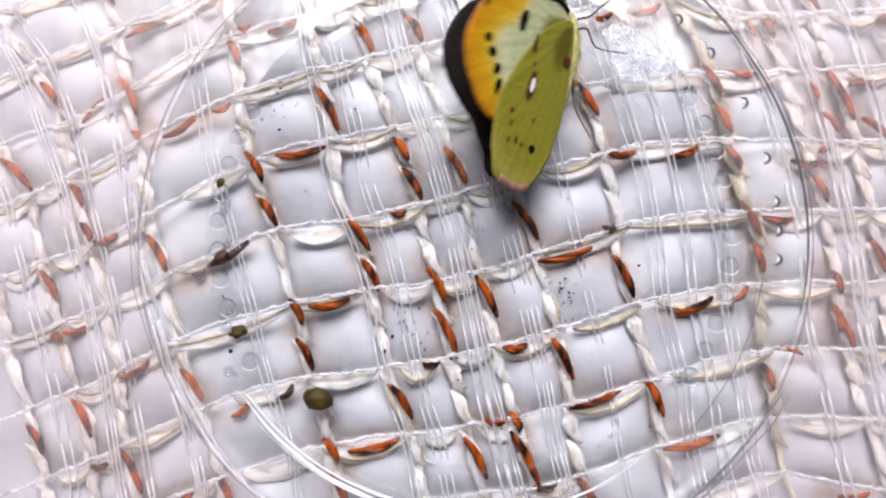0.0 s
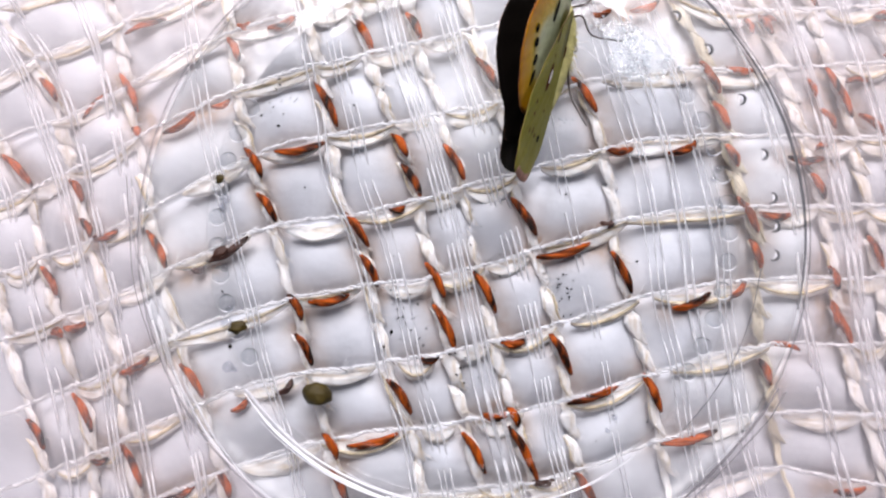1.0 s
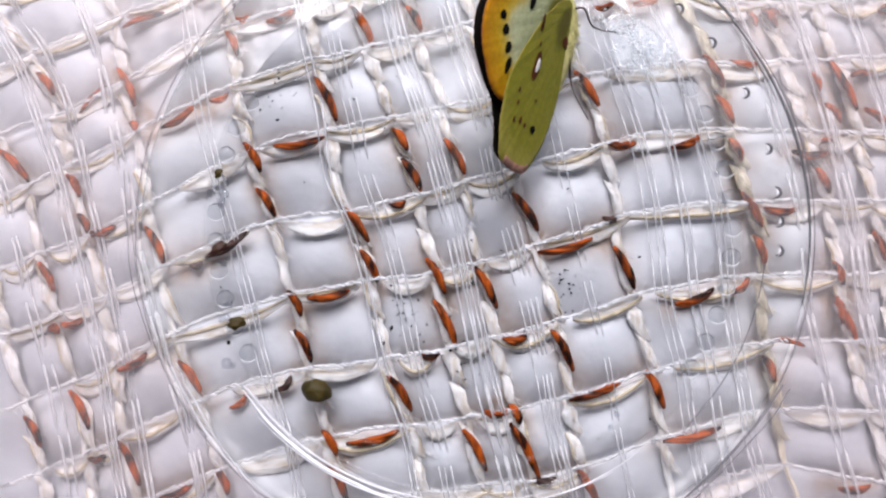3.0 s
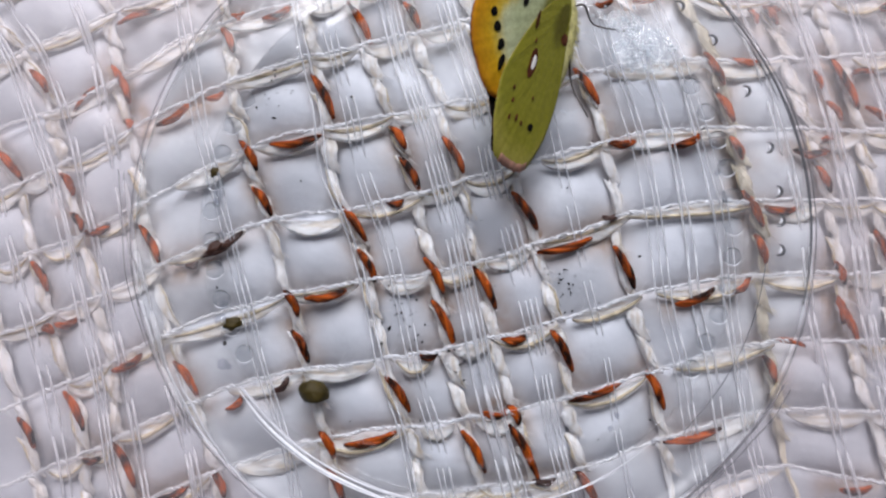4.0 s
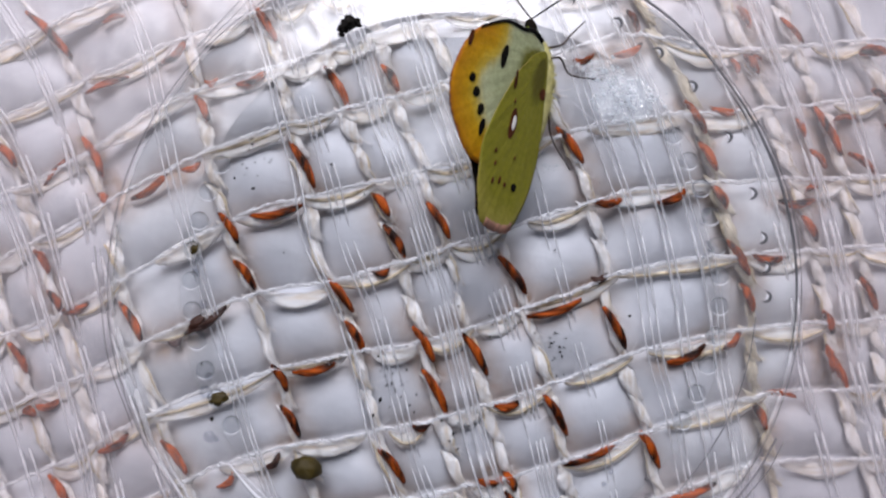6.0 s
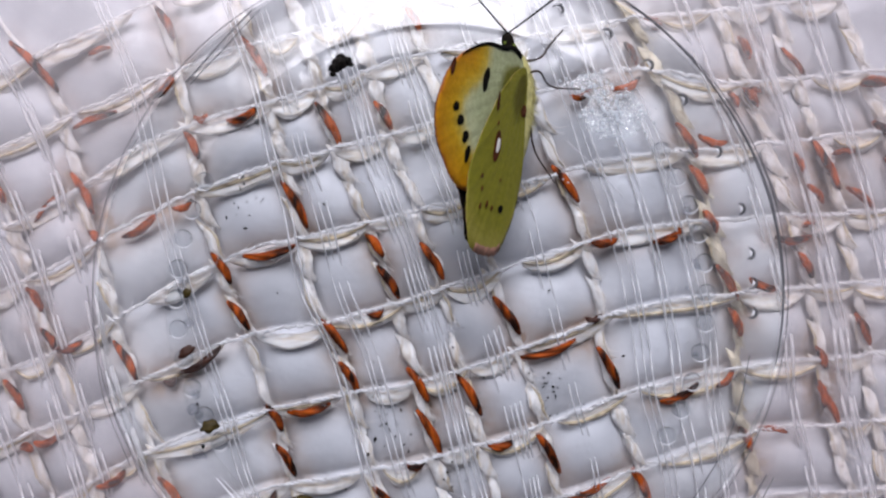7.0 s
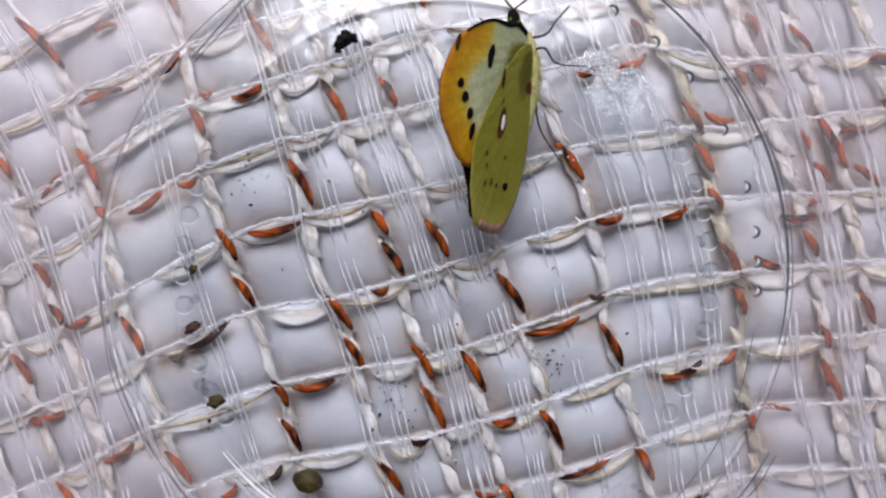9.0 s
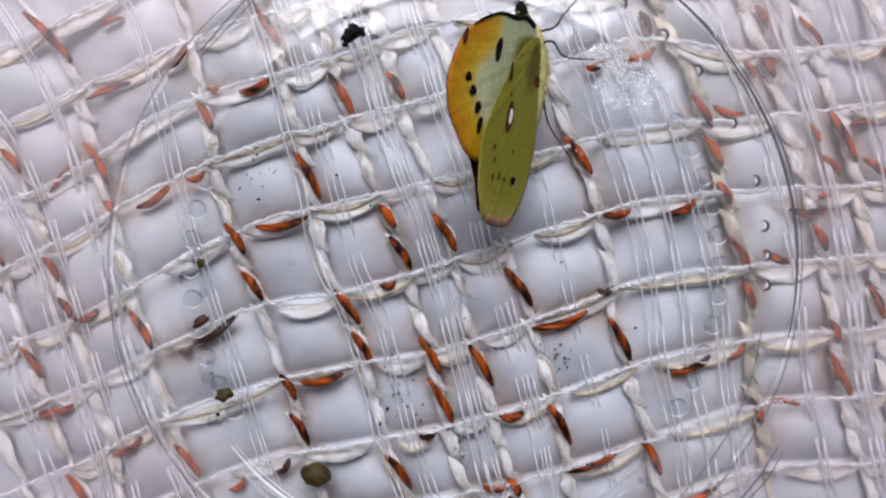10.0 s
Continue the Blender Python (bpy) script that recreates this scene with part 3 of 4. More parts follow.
# ---- white sheet under the net, puffed up in each mesh ----
def puffed_sheet(half=150.0, n=420):
    c = np.linspace(-1, 1, n)
    c = half * np.sign(c) * (0.45 * np.abs(c) + 0.55 * np.abs(c) ** 3)
    xx, yy = np.meshgrid(c, c)
    zz = swell(xx, yy) - 0.35
    u, v = row_phase(xx.ravel(), yy.ravel()).reshape(n, n), col_phase(xx.ravel(), yy.ravel()).reshape(n, n)
    puff = np.abs(np.sin(np.pi * u)) * np.abs(np.sin(np.pi * v))
    zz += 2.3 * puff ** 0.55 - 1.95
    r = np.random.RandomState(3)
    for k in range(30):
        a, w, p = r.uniform(0, 6.28), r.uniform(0.08, 0.9), r.uniform(0, 6.28)
        zz += 0.3 * np.sin((xx * np.cos(a) + yy * np.sin(a)) * w + p) / (1 + 6 * w)
    p = place(xx.ravel(), yy.ravel(), 0.0)
    p[:, 2] = zz.ravel() * MM
    f = [(j * n + i, j * n + i + 1, (j + 1) * n + i + 1, (j + 1) * n + i) for j in range(n - 1) for i in range(n - 1)]
    # halo strength round each float: dye stain and painted warm shade together
    warm_halo = np.zeros_like(xx)
    for k, (x0, y0, x1, y1) in enumerate(HALO_ENDS):
        ln2 = (x1 - x0) ** 2 + (y1 - y0) ** 2 + 1e-6
        t = np.clip(((xx - x0) * (x1 - x0) + (yy - y0) * (y1 - y0)) / ln2, -0.15, 1.15)
        d2 = (xx - x0 - t * (x1 - x0)) ** 2 + (yy - y0 - t * (y1 - y0)) ** 2
        warm_halo += (0.75 + 0.35 * math.sin(k * 2.4)) * np.exp(-d2 / r.uniform(2.0, 5.5))
    return p, f, np.minimum(warm_halo, 1.25).ravel()


sheet_verts, sheet_faces, sheet_halo = puffed_sheet()
sheet = tagged(new("white_sheet", mesh_of("white_sheet", sheet_verts, sheet_faces, [SHEET])), "soft white backing sheet under the net, puffed in each mesh", "sheet", kind="structure")
sheet.data.attributes.new("warm_halo", 'FLOAT', 'POINT').data.foreach_set("value", sheet_halo.astype(np.float32))
so = sheet.modifiers.new("thickness", 'SOLIDIFY')
so.thickness, so.offset = 0.02, -1


# ---- loose strands that lie on the net ----
def strand(points, radius, material, label, seed, double=0.0):
    pts = np.asarray(points, float)
    t = np.arange(len(pts))
    tt = np.linspace(0, len(pts) - 1, 40)
    x, y, z = (spline(t, pts[:, k], tt) for k in range(3))
    pieces = [tube(place(x, y, z), radius * MM, 6)]
    if double:
        pieces.append(tube(place(x + double + wob(tt * 3, seed, 0.3), y - 0.6 * double, z + 0.1), radius * 0.7 * MM, 6))
    return thing("nylon_strand", label, "thread", "loose nylon strands", me=mesh_of("nylon_strand", *joined(pieces), [material]))


GREY_LINE = clear_mat("grey_nylon_line", (0.55, 0.55, 0.57), 0.3, 0.1, 1.55, (0.5, 0.5, 0.52))
strand([(39.2, -2.8, 2.2), (38.0, -8.0, 2.4), (36.0, -13.3, 2.3), (32.8, -18.5, 2.3), (29.0, -23.0, 1.9)], 0.075, GREY_LINE, "single thin grey nylon hair across the net", 1)
strand([(40.9, -17.5, 2.0), (38.1, -21.7, 2.3), (33.5, -26.7, 2.2), (28.3, -31.6, 2.0)], 0.13, GREY_LINE, "loose pair of clear nylon strands over the cords", 2, 0.8)
strand([(-34.0, -15.5, 2.0), (-32.3, -18.9, 2.2), (-28.8, -24.5, 2.3), (-22.5, -31.8, 2.0)], 0.16, NYLON, "loose pair of clear nylon strands beside the lid", 3, 1.3)
# the next pair follows the lid's edge and paints its glints
strand([(-25.0, -18.0, 2.2), (-21.5, -22.0, 2.3), (-17.0, -26.5, 2.1)], 0.16, NYLON, "short white strands that stand in for glints at the lid's edge", 4, 0.6)
strand([(-19.0, 41.5, 2.0), (-22.5, 38.2, 2.4), (-27.5, 33.0, 2.0)], 0.12, GREY_LINE, "short dark nylon pair above the lid", 5, 0.5)
strand([(-40.6, 9.0, 2.2), (-40.0, 2.0, 2.4), (-39.2, -5.0, 2.2), (-36.5, -13.0, 2.0)], 0.06, GREY_LINE, "slack grey nylon line beside the lid", 6, 0.7)
strand([(18.0, 24.5, 3.4), (21.5, 21.0, 3.5), (24.5, 17.5, 3.4)], 0.07, NYLON, "short bright nylon hair near the butterfly", 7)

# ---- clear round lid over the middle of the net ----
LX, LY, LZ = 3.2, 1.9, 0.0
lid = thing("clear_lid", "round clear plastic lid with a rounded shoulder and flange", "lid")


def lathe(profile, seg=128, squash=0.99):
    n = len(profile)
    v, f = [], []
    for k in range(seg):
        a = 2 * math.pi * k / seg
        for r, z in profile:
            v.append(((LX + r * math.cos(a)) * MM, (LY + squash * r * math.sin(a)) * MM, z * MM))
    for k in range(seg):
        for i in range(n):
            a, b = k * n + i, k * n + (i + 1) % n
            c, d = ((k + 1) % seg) * n + (i + 1) % n, ((k + 1) % seg) * n + i
            f.append((a, d, c, b))
    return v, f


def disc_shell(radii, zs, thick, name, material, label, flat=True):
    """A thin round shell of even thickness, open at its middle only where the first radius is not nought."""
    seg, v, f = 144, [], []
    n = len(radii)
    for side in (0, 1):
        for r, z in zip(radii, zs):
            for k in range(seg):
                a = 2 * math.pi * k / seg
                v.append(((LX + r * math.cos(a)) * MM, (LY + 0.99 * r * math.sin(a)) * MM, (z - side * thick) * MM))
    for side in (0, 1):
        o = side * n * seg
        for i in range(n - 1):
            for k in range(seg):
                q = (o + i * seg + k, o + (i + 1) * seg + k, o + (i + 1) * seg + (k + 1) % seg, o + i * seg + (k + 1) % seg)
                f.append(q[::-1] if side else q)
    e = (n - 1) * seg
    for k in range(seg):
        f.append((e + k, n * seg + e + k, n * seg + e + (k + 1) % seg, e + (k + 1) % seg))
    ob = part(name, mesh_of(name, v, f, [material], not flat), lid, label)
    ob.visible_shadow = False
    return ob


dome = lambda r: 3.0 + 3.2 * (1 - (r / 29.5) ** 2)
PLATE_R = (0.01, 4, 8, 12, 16, 20, 23, 26, 28, 29.5)
disc_shell(PLATE_R, [dome(r) for r in PLATE_R], 0.35, "plate", LID, "thin clear domed top plate", False)
disc_shell((29.6, 30.4, 31.2, 32.0, 32.8), (2.99, 2.85, 2.65, 2.4, 2.15), 0.35, "shoulder", SHOULDER, "rounded clear shoulder", False)
disc_shell((32.85, 33.6, 34.6, 36.0, 38.0, 41.4), (2.13, 2.0, 1.82, 1.5, 1.02, 0.2), 0.35, "flange", FLANGE, "sloping clear flange", False)
disc_shell((41.8, 44, 50, 56, 62, 70, 80), (0.1, -0.35, -1.4, -2.5, -3.5, -4.6, -5.8), 0.12, "film_skirt", FILM, "milky clear film round the lid", False)
ring = lambda r, z, w: [(r + w * math.cos(a), z + w * math.sin(a)) for a in np.arange(8) * 2 * math.pi / 8]


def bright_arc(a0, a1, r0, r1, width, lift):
    """A white tube that stands in for the glare along a stretch of the lid's bent edge."""
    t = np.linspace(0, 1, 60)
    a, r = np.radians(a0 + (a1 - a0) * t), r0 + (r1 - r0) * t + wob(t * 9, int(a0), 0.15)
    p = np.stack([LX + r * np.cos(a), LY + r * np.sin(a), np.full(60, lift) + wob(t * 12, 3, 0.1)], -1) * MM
    part("edge_glare", mesh_of("edge_glare", *tube(p, MM * width * np.sin(np.pi * (0.03 + 0.94 * t)) ** 0.7, 6), [GLARE_WHITE]), lid, "white glare painted along the bent edge")


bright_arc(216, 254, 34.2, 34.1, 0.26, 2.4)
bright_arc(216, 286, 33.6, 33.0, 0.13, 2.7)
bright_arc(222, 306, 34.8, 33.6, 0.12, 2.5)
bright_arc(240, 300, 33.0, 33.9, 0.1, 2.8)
part("outer_rim", mesh_of("outer_rim", *lathe(ring(42.0, 0.35, 0.06), 160), [RIM_DARK]), lid, "thin grey-looking clear rim").visible_shadow = False


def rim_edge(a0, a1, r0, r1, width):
    """The stretch of the clear rim that looks dark, its darkness put in as a thick tinted bar, tapering to both ends.
    """
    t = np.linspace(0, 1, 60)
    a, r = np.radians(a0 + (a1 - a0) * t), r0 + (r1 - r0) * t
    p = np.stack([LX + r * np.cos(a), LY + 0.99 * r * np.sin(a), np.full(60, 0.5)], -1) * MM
    part("rim_edge", mesh_of("rim_edge", *tube(p, MM * width * np.sin(np.pi * (0.04 + 0.92 * t)) ** 0.6, 8), [RIM_DARK]), lid, "dark look of the clear rim, put in as a thick tinted edge").visible_shadow = False


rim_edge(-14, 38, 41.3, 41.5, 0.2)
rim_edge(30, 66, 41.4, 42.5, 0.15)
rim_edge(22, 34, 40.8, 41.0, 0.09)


def arc(cx, cy, z, r, a0, a1, width, count=16):
    """A thin tapering arc in the lid's plane."""
    a = np.linspace(a0, a1, count)
    taper = np.sin(np.linspace(0.15, np.pi - 0.15, count)) ** 0.7
    return tube(np.stack([cx + r * np.cos(a), cy + r * np.sin(a), np.full(count, z)], -1) * MM, width * taper * MM, 6)


BEAD = clear_mat("moulded_bead_plastic", (0.91, 0.92, 0.93), 0.04, 0.15, 1.22, (0.9, 0.92, 0.95))


def bead_shape(r, high):
    v, f, n, m = [], [], 14, 4
    for i in range(m):
        e = math.pi / 2 * i / m
        v += [(r * math.cos(e) * math.cos(b) * MM, r * math.cos(e) * math.sin(b) * MM, high * math.sin(e) * MM) for b in np.arange(n) * 2 * math.pi / n]
    v.append((0, 0, high * MM))
    f = [(i * n + k, i * n + (k + 1) % n, (i + 1) * n + (k + 1) % n, (i + 1) * n + k) for i in range(m - 1) for k in range(n)]
    f += [((m - 1) * n + k, (m - 1) * n + (k + 1) % n, m * n) for k in range(n)] + [tuple(range(n - 1, -1, -1))]
    return v, f


# moulded beads on two sides of the shoulder: a pale lower arc paints each one's highlight, a dark upper arc its shade
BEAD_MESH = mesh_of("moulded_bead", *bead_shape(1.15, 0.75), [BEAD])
LIP_GLINT_MESH = mesh_of("lip_glint", *arc(0, 0, 0.1, 1.1, math.pi * 1.2, math.pi * 1.85, 0.09), [GLARE_WHITE])
SHADE_MESH = mesh_of("lip_shade", *arc(0, 0, 0.12, 1.0, 0.15 * math.pi, 0.75 * math.pi, 0.07), [RIM_DARK])
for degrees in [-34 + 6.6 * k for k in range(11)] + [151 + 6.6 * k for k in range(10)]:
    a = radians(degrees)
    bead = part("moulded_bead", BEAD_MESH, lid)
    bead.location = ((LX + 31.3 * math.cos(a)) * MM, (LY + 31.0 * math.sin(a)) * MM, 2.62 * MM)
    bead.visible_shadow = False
    part("lip_glint", LIP_GLINT_MESH, bead)
    part("lip_shade", SHADE_MESH, bead)


def dot(x, y, r, turn):
    """A small raised stud in the flange, drawn by painted light alone: a dark crescent of shade on its outer side, a
    pale glint within.
    """
    stud = part("embossed_dot", mesh_of("embossed_dot", *arc(x, y, 1.5, r, turn - 1.75, turn + 1.75, 0.2, 22), [RIM_DARK]), lid)
    part("glint_crescent", mesh_of("glint_crescent", *arc(x, y, 1.45, 0.5 * r, turn - 1.2, turn + 1.2, 0.16), [GLARE_WHITE]), stud)


for a in (56, 46.5, 37.5, 26, 14.5, 6, 0.5, -5, 66, 77):
    dot(LX + 37.1 * math.cos(radians(a)), LY + 36.9 * math.sin(radians(a)), 0.66, radians(a - 15))


def droplets(name, label, spots, level, seed, material=WATER):
    """Flattened drops, one mesh."""
    r = np.random.RandomState(seed)
    pieces = []
    for cx, cy, sx, sy, count, rmin, rmax in spots:
        for k in range(count):
            x, y, q = cx + r.normal() * sx, cy + r.normal() * sy, r.uniform(rmin, rmax)
            v, f, n, m = [], [], 10, 4
            for i in range(m):
                e = math.pi / 2 * i / m
                for j in range(n):
                    b = 2 * math.pi * j / n
                    v.append(((x + q * math.cos(e) * math.cos(b)) * MM, (y + q * math.cos(e) * math.sin(b) * r.uniform(0.9, 1.1)) * MM, (level + 0.55 * q * math.sin(e)) * MM))
            v.append((x * MM, y * MM, (level + 0.55 * q) * MM))
            for i in range(m - 1):
                for j in range(n):
                    f.append((i * n + j, i * n + (j + 1) % n, (i + 1) * n + (j + 1) % n, (i + 1) * n + j))
            f += [((m - 1) * n + j, (m - 1) * n + (j + 1) % n, m * n) for j in range(n)]
            f.append(tuple(range(n - 1, -1, -1)))
            pieces.append((v, f))
    return tagged(new(name, mesh_of(name, *joined(pieces), [material])), label, "water drops", kind="stuff")


def wet_patch(cx, cy, rx, ry, seed):
    """A crumpled skin of water on the lid, thick in the middle and torn at the edge."""
    n, m, v, f = 60, 26, [], []
    for j in range(m + 1):
        for k in range(n):
            a, q = 2 * math.pi * k / n, j / m
            edge = 1 + 0.35 * noise.noise(Vector((math.cos(a) * 1.5, math.sin(a) * 1.5, seed)))
            x, y = cx + rx * q * edge * math.cos(a), cy + ry * q * edge * math.sin(a)
            h = 0.45 * abs(noise.noise(Vector((x * 1.6, y * 1.6, seed)))) + 0.2 * abs(noise.noise(Vector((x * 4, y * 4, seed))))
            v.append((x * MM, y * MM, (dome(math.hypot(x - LX, y - LY)) + 0.02 + h * (1 - q ** 3)) * MM))
    f = [(j * n + k, (j + 1) * n + k, (j + 1) * n + (k + 1) % n, j * n + (k + 1) % n) for j in range(m) for k in range(n)]
    return v, f


wet = thing("water_patch", "wet crumpled patch of water on the clear lid, its glitter painted bluish white", "water", me=mesh_of("water_patch", *joined([wet_patch(24.3, 22.8, 3.9, 3.0, 1.0), wet_patch(21.8, 26.2, 2.6, 1.5, 5.0)]), [GLITTER]))
wet.visible_shadow = False
glints = droplets("water_glints", "tiny whitened water droplets that stand in for glints on the clear lid", [(24.2, 22.8, 1.9, 1.4, 110, 0.08, 0.26), (21.8, 26.0, 1.6, 0.8, 50, 0.08, 0.22), (14.5, 15.0, 1.6, 0.3, 24, 0.06, 0.16)], 3.9, 15, GLINT)
damp = droplets("condensation_drops", "clear drops of condensation under the lid's edge", [(32.6, 6.0, 0.6, 7.0, 8, 0.25, 0.7), (-27.6, 2.0, 0.6, 5.0, 6, 0.3, 0.8), (-26.0, -11.0, 0.7, 3.0, 5, 0.3, 0.8), (21.0, -22.0, 2.0, 1.5, 3, 0.3, 0.5)], 3.05, 6)


# ---- crumbs ----
def lump(name, x, y, z, sx, sy, sz, seed, rough, material, label, category, group="", turn=0.0):
    v, f, n, m = [], [], 18, 11
    for i in range(m + 1):
        e = math.pi * i / m - math.pi / 2
        for j in range(n):
            b = 2 * math.pi * j / n
            d = Vector((math.cos(e) * math.cos(b), math.cos(e) * math.sin(b), math.sin(e)))
            q = 1 + rough * noise.noise(d * 1.6 + Vector((seed, 0, 0))) + 0.4 * rough * noise.noise(d * 4 + Vector((0, seed, 0)))
            v.append((d.x * q * sx * MM, d.y * q * sy * MM, d.z * q * sz * MM))
    f = [(i * n + j, i * n + (j + 1) % n, (i + 1) * n + (j + 1) % n, (i + 1) * n + j) for i in range(m) for j in range(n)]
    ob = thing(name, label, category, group, me=mesh_of(name, v, f, [material]))
    ob.matrix_world = pose(x * MM, y * MM, z * MM, 0, 0, turn)
    return ob


lump("seed", -15.7, -18.4, 1.3, 1.8, 1.45, 1.5, 2.0, 0.22, SEED, "rounded olive-brown seed lying in a mesh of the net", "seed", turn=-8)
bug = thing("black_crumb", "ragged black crumb of soil on the net above the lid", "crumb")
for k, (dx, dy, q) in enumerate(((0, 0, 0.85), (-0.7, -0.5, 0.65), (0.8, 0.35, 0.55), (0.2, 0.8, 0.45), (-0.9, -1.2, 0.35), (1.2, -0.1, 0.35), (-0.2, 0.9, 0.3))):
    o = lump("grain", -8.6 + dx, 33.8 + dy, 3.9 + 0.2 * q, q, q * 0.85, q * 0.8, k + 3.3, 0.5, BLACK, "", "")
    o.parent = bug
crumbs = []
for x, y, long, wide, material, share, turn, words in ((-27.4, -1.1, 1.15, 0.5, DARK, 0.55, 35, "black-brown crumb stuck to the brown thread"), (-25.1, -10.2, 1.05, 0.75, SEED, 0.6, 10, "small olive crumb on the lid's edge"),
                                                 (-26.0, -12.5, 0.24, 0.24, BLACK, 0.6, 0, "tiny black crumb on the lid's edge"), (-27.6, 8.0, 0.6, 0.42, SEED, 0.0, 60, "small olive knot of dirt on the cord")):
    crumbs.append((lump("dark_crumb", x, y, 3.35, long, wide, wide * 0.6, x, 0.45, material, words, "crumb", "crumbs", turn), x, y, turn, share))


def specks():
    r = np.random.RandomState(12)
    pieces = []
    for cx, cy, sx, sy, count in ((-5.0, -9.5, 1.6, 1.8, 34), (15.0, -5.5, 0.9, 1.6, 22), (3.0, -14.5, 1.5, 1.5, 16), (-21.0, 18.0, 1.6, 2.0, 16), (6.5, -3.0, 1.4, 1.2, 8), (2, 0, 15, 14, 46), (20, -23, 3, 3, 6)):
        for k in range(count):
            x, y, q = cx + r.normal() * sx, cy + r.normal() * sy, abs(r.normal()) * 0.065 + 0.045
            a = r.uniform(0, 3.14)
            c, s = math.cos(a) * q, math.sin(a) * q
            v = [tuple(place(x + ax, y + ay, 0.42 + az)) for ax, ay, az in ((c * 1.8, s * 1.8, 0), (-s, c, 0), (-c * 1.6, -s * 1.6, 0), (s, -c, 0), (0, 0, q))]
            pieces.append((v, [(0, 1, 4), (1, 2, 4), (2, 3, 4), (3, 0, 4), (3, 2, 1, 0)]))
    return tagged(new("soil_specks", mesh_of("soil_specks", *joined(pieces), [BLACK], False)), "fine black specks of dirt on the white sheet", "specks", kind="stuff")


grit = specks()

# ---- butterfly ----
UNDER_HIND = wing_mat("hindwing_underside", (0.11, 0.10, 0.009), (0.25, 0.24, 0.022), (0.32, 0.29, 0.05), 0.22, 0.86, 0.4, 0.5)
UNDER_FORE = wing_mat("forewing_underside", (0.20, 0.20, 0.03), (0.50, 0.55, 0.30), (0.58, 0.62, 0.36), 0.3, 0.60, 0.3, 0.38,
                      [(0.0, (0.42, 0.13, 0.02)), (0.5, (0.58, 0.26, 0.006)), (2.6, (0.62, 0.36, 0.01)), (3.6, (0.64, 0.47, 0.06)), (5.0, (0.60, 0.58, 0.30))])
UPPER_FORE = wing_mat("forewing_upperside", (0.50, 0.47, 0.28), (0.30, 0.27, 0.09), (0.007, 0.005, 0.004), 0.08, 0.30, 0.3)
UPPER_HIND = wing_mat("hindwing_upperside", (0.40, 0.38, 0.20), (0.25, 0.23, 0.08), (0.010, 0.008, 0.006), 0.08, 0.28, 0.3)
FRINGE = mat("pink_fringe", (0.62, 0.32, 0.22), 0.8, 0.3, 900.0)
SPOT_BLACK = mat("black_scales", (0.006, 0.005, 0.004), 0.85, 0.3, spec=0.1)
SPOT_SILVER = mat("silver_scales", (0.88, 0.86, 0.80), 0.3, 0.05)
SPOT_RED = mat("rust_scales", (0.10, 0.028, 0.01), 0.8, 0.3, spec=0.15)
FUR = mat("yellow_fur", (0.58, 0.54, 0.22), 0.8, 0.2, 900.0)
LEG = mat("leg_brown", (0.035, 0.018, 0.01), 0.5, 0.3, 900.0)

butterfly = thing("butterfly", "yellow-green butterfly with folded wings clinging to the lid", "butterfly")


def outline(points, count=90):
    """A closed rounded outline through control points (d out from the body, s back along it)."""
    p = np.array(points, float)
    n = len(p)
    out = []
    for k in range(count):
        u = k * n / count
        i, t = int(u), u - int(u)
        a, b, c, d = p[(i - 1) % n], p[i % n], p[(i + 1) % n], p[(i + 2) % n]
        out.append(0.5 * ((2 * b) + (c - a) * t + (2 * a - 5 * b + 4 * c - d) * t**2 + (3 * b - a - 3 * c + d) * t**3))
    return np.array(out)


def wing(name, points, root, top, bottom, level, label, ripple, veins=11):
    """A thin cambered blade, top and bottom in different scales, with a pink fringe along the rim."""
    o = outline(points)
    n, m = len(o), 16
    root = np.array(root, float)
    verts, faces, idx, col = [], [], [], []
    span = np.max(np.linalg.norm(o - root, axis=1))
    outside = o[(o[:, 1] > 0.2) & (o[:, 0] > 6.0)]
    for side in (1, -1):
        for j in range(m + 1):
            q = (j / m) ** 0.8
            for k in range(n):
                d, s = root + (o[k] - root) * q * (1 + 0.004 * ripple * math.sin(k * 2.9) * (q > 0.9))
                reach = np.linalg.norm(o[k] - root) / span
                z = level + 0.5 * math.sin(0.2 * d + 0.1 * s) + 0.03 * math.sin(k * 2 * math.pi * veins / n) * q + side * 0.05 * (1 - 0.8 * q)
                verts.append((-d * MM, -s * MM, z * MM))
                vein = max(0.0, math.cos(k * 2 * math.pi * veins / n)) ** 14 * (0.2 + 0.8 * q)
                rim = np.min(np.linalg.norm(outside - np.array([d, s]), axis=1))
                col.append((q * (0.55 + 0.45 * reach), vein, min(rim, 10.0) / 10, 1.0))
    for side in range(2):
        b = side * (m + 1) * n
        for j in range(m):
            for k in range(n):
                a, c = b + j * n + k, b + j * n + (k + 1) % n
                q = (c, a, a + n, c + n) if side else (a, c, c + n, a + n)
                faces.append(q)
                idx.append(2 if j >= m - 1 and o[k][1] > 20.3 else side)
    top0, bot0 = m * n, (m + 1) * n + m * n
    for k in range(n):
        faces.append((top0 + k, top0 + (k + 1) % n, bot0 + (k + 1) % n, bot0 + k))
        idx.append(2)
    me = mesh_of(name, verts, faces, [top, bottom, FRINGE], True, idx)
    at = me.color_attributes.new("pattern", 'FLOAT_COLOR', 'POINT')
    at.data.foreach_set("color", np.array(col, np.float32).reshape(-1))
    return part(name, me, butterfly, label)


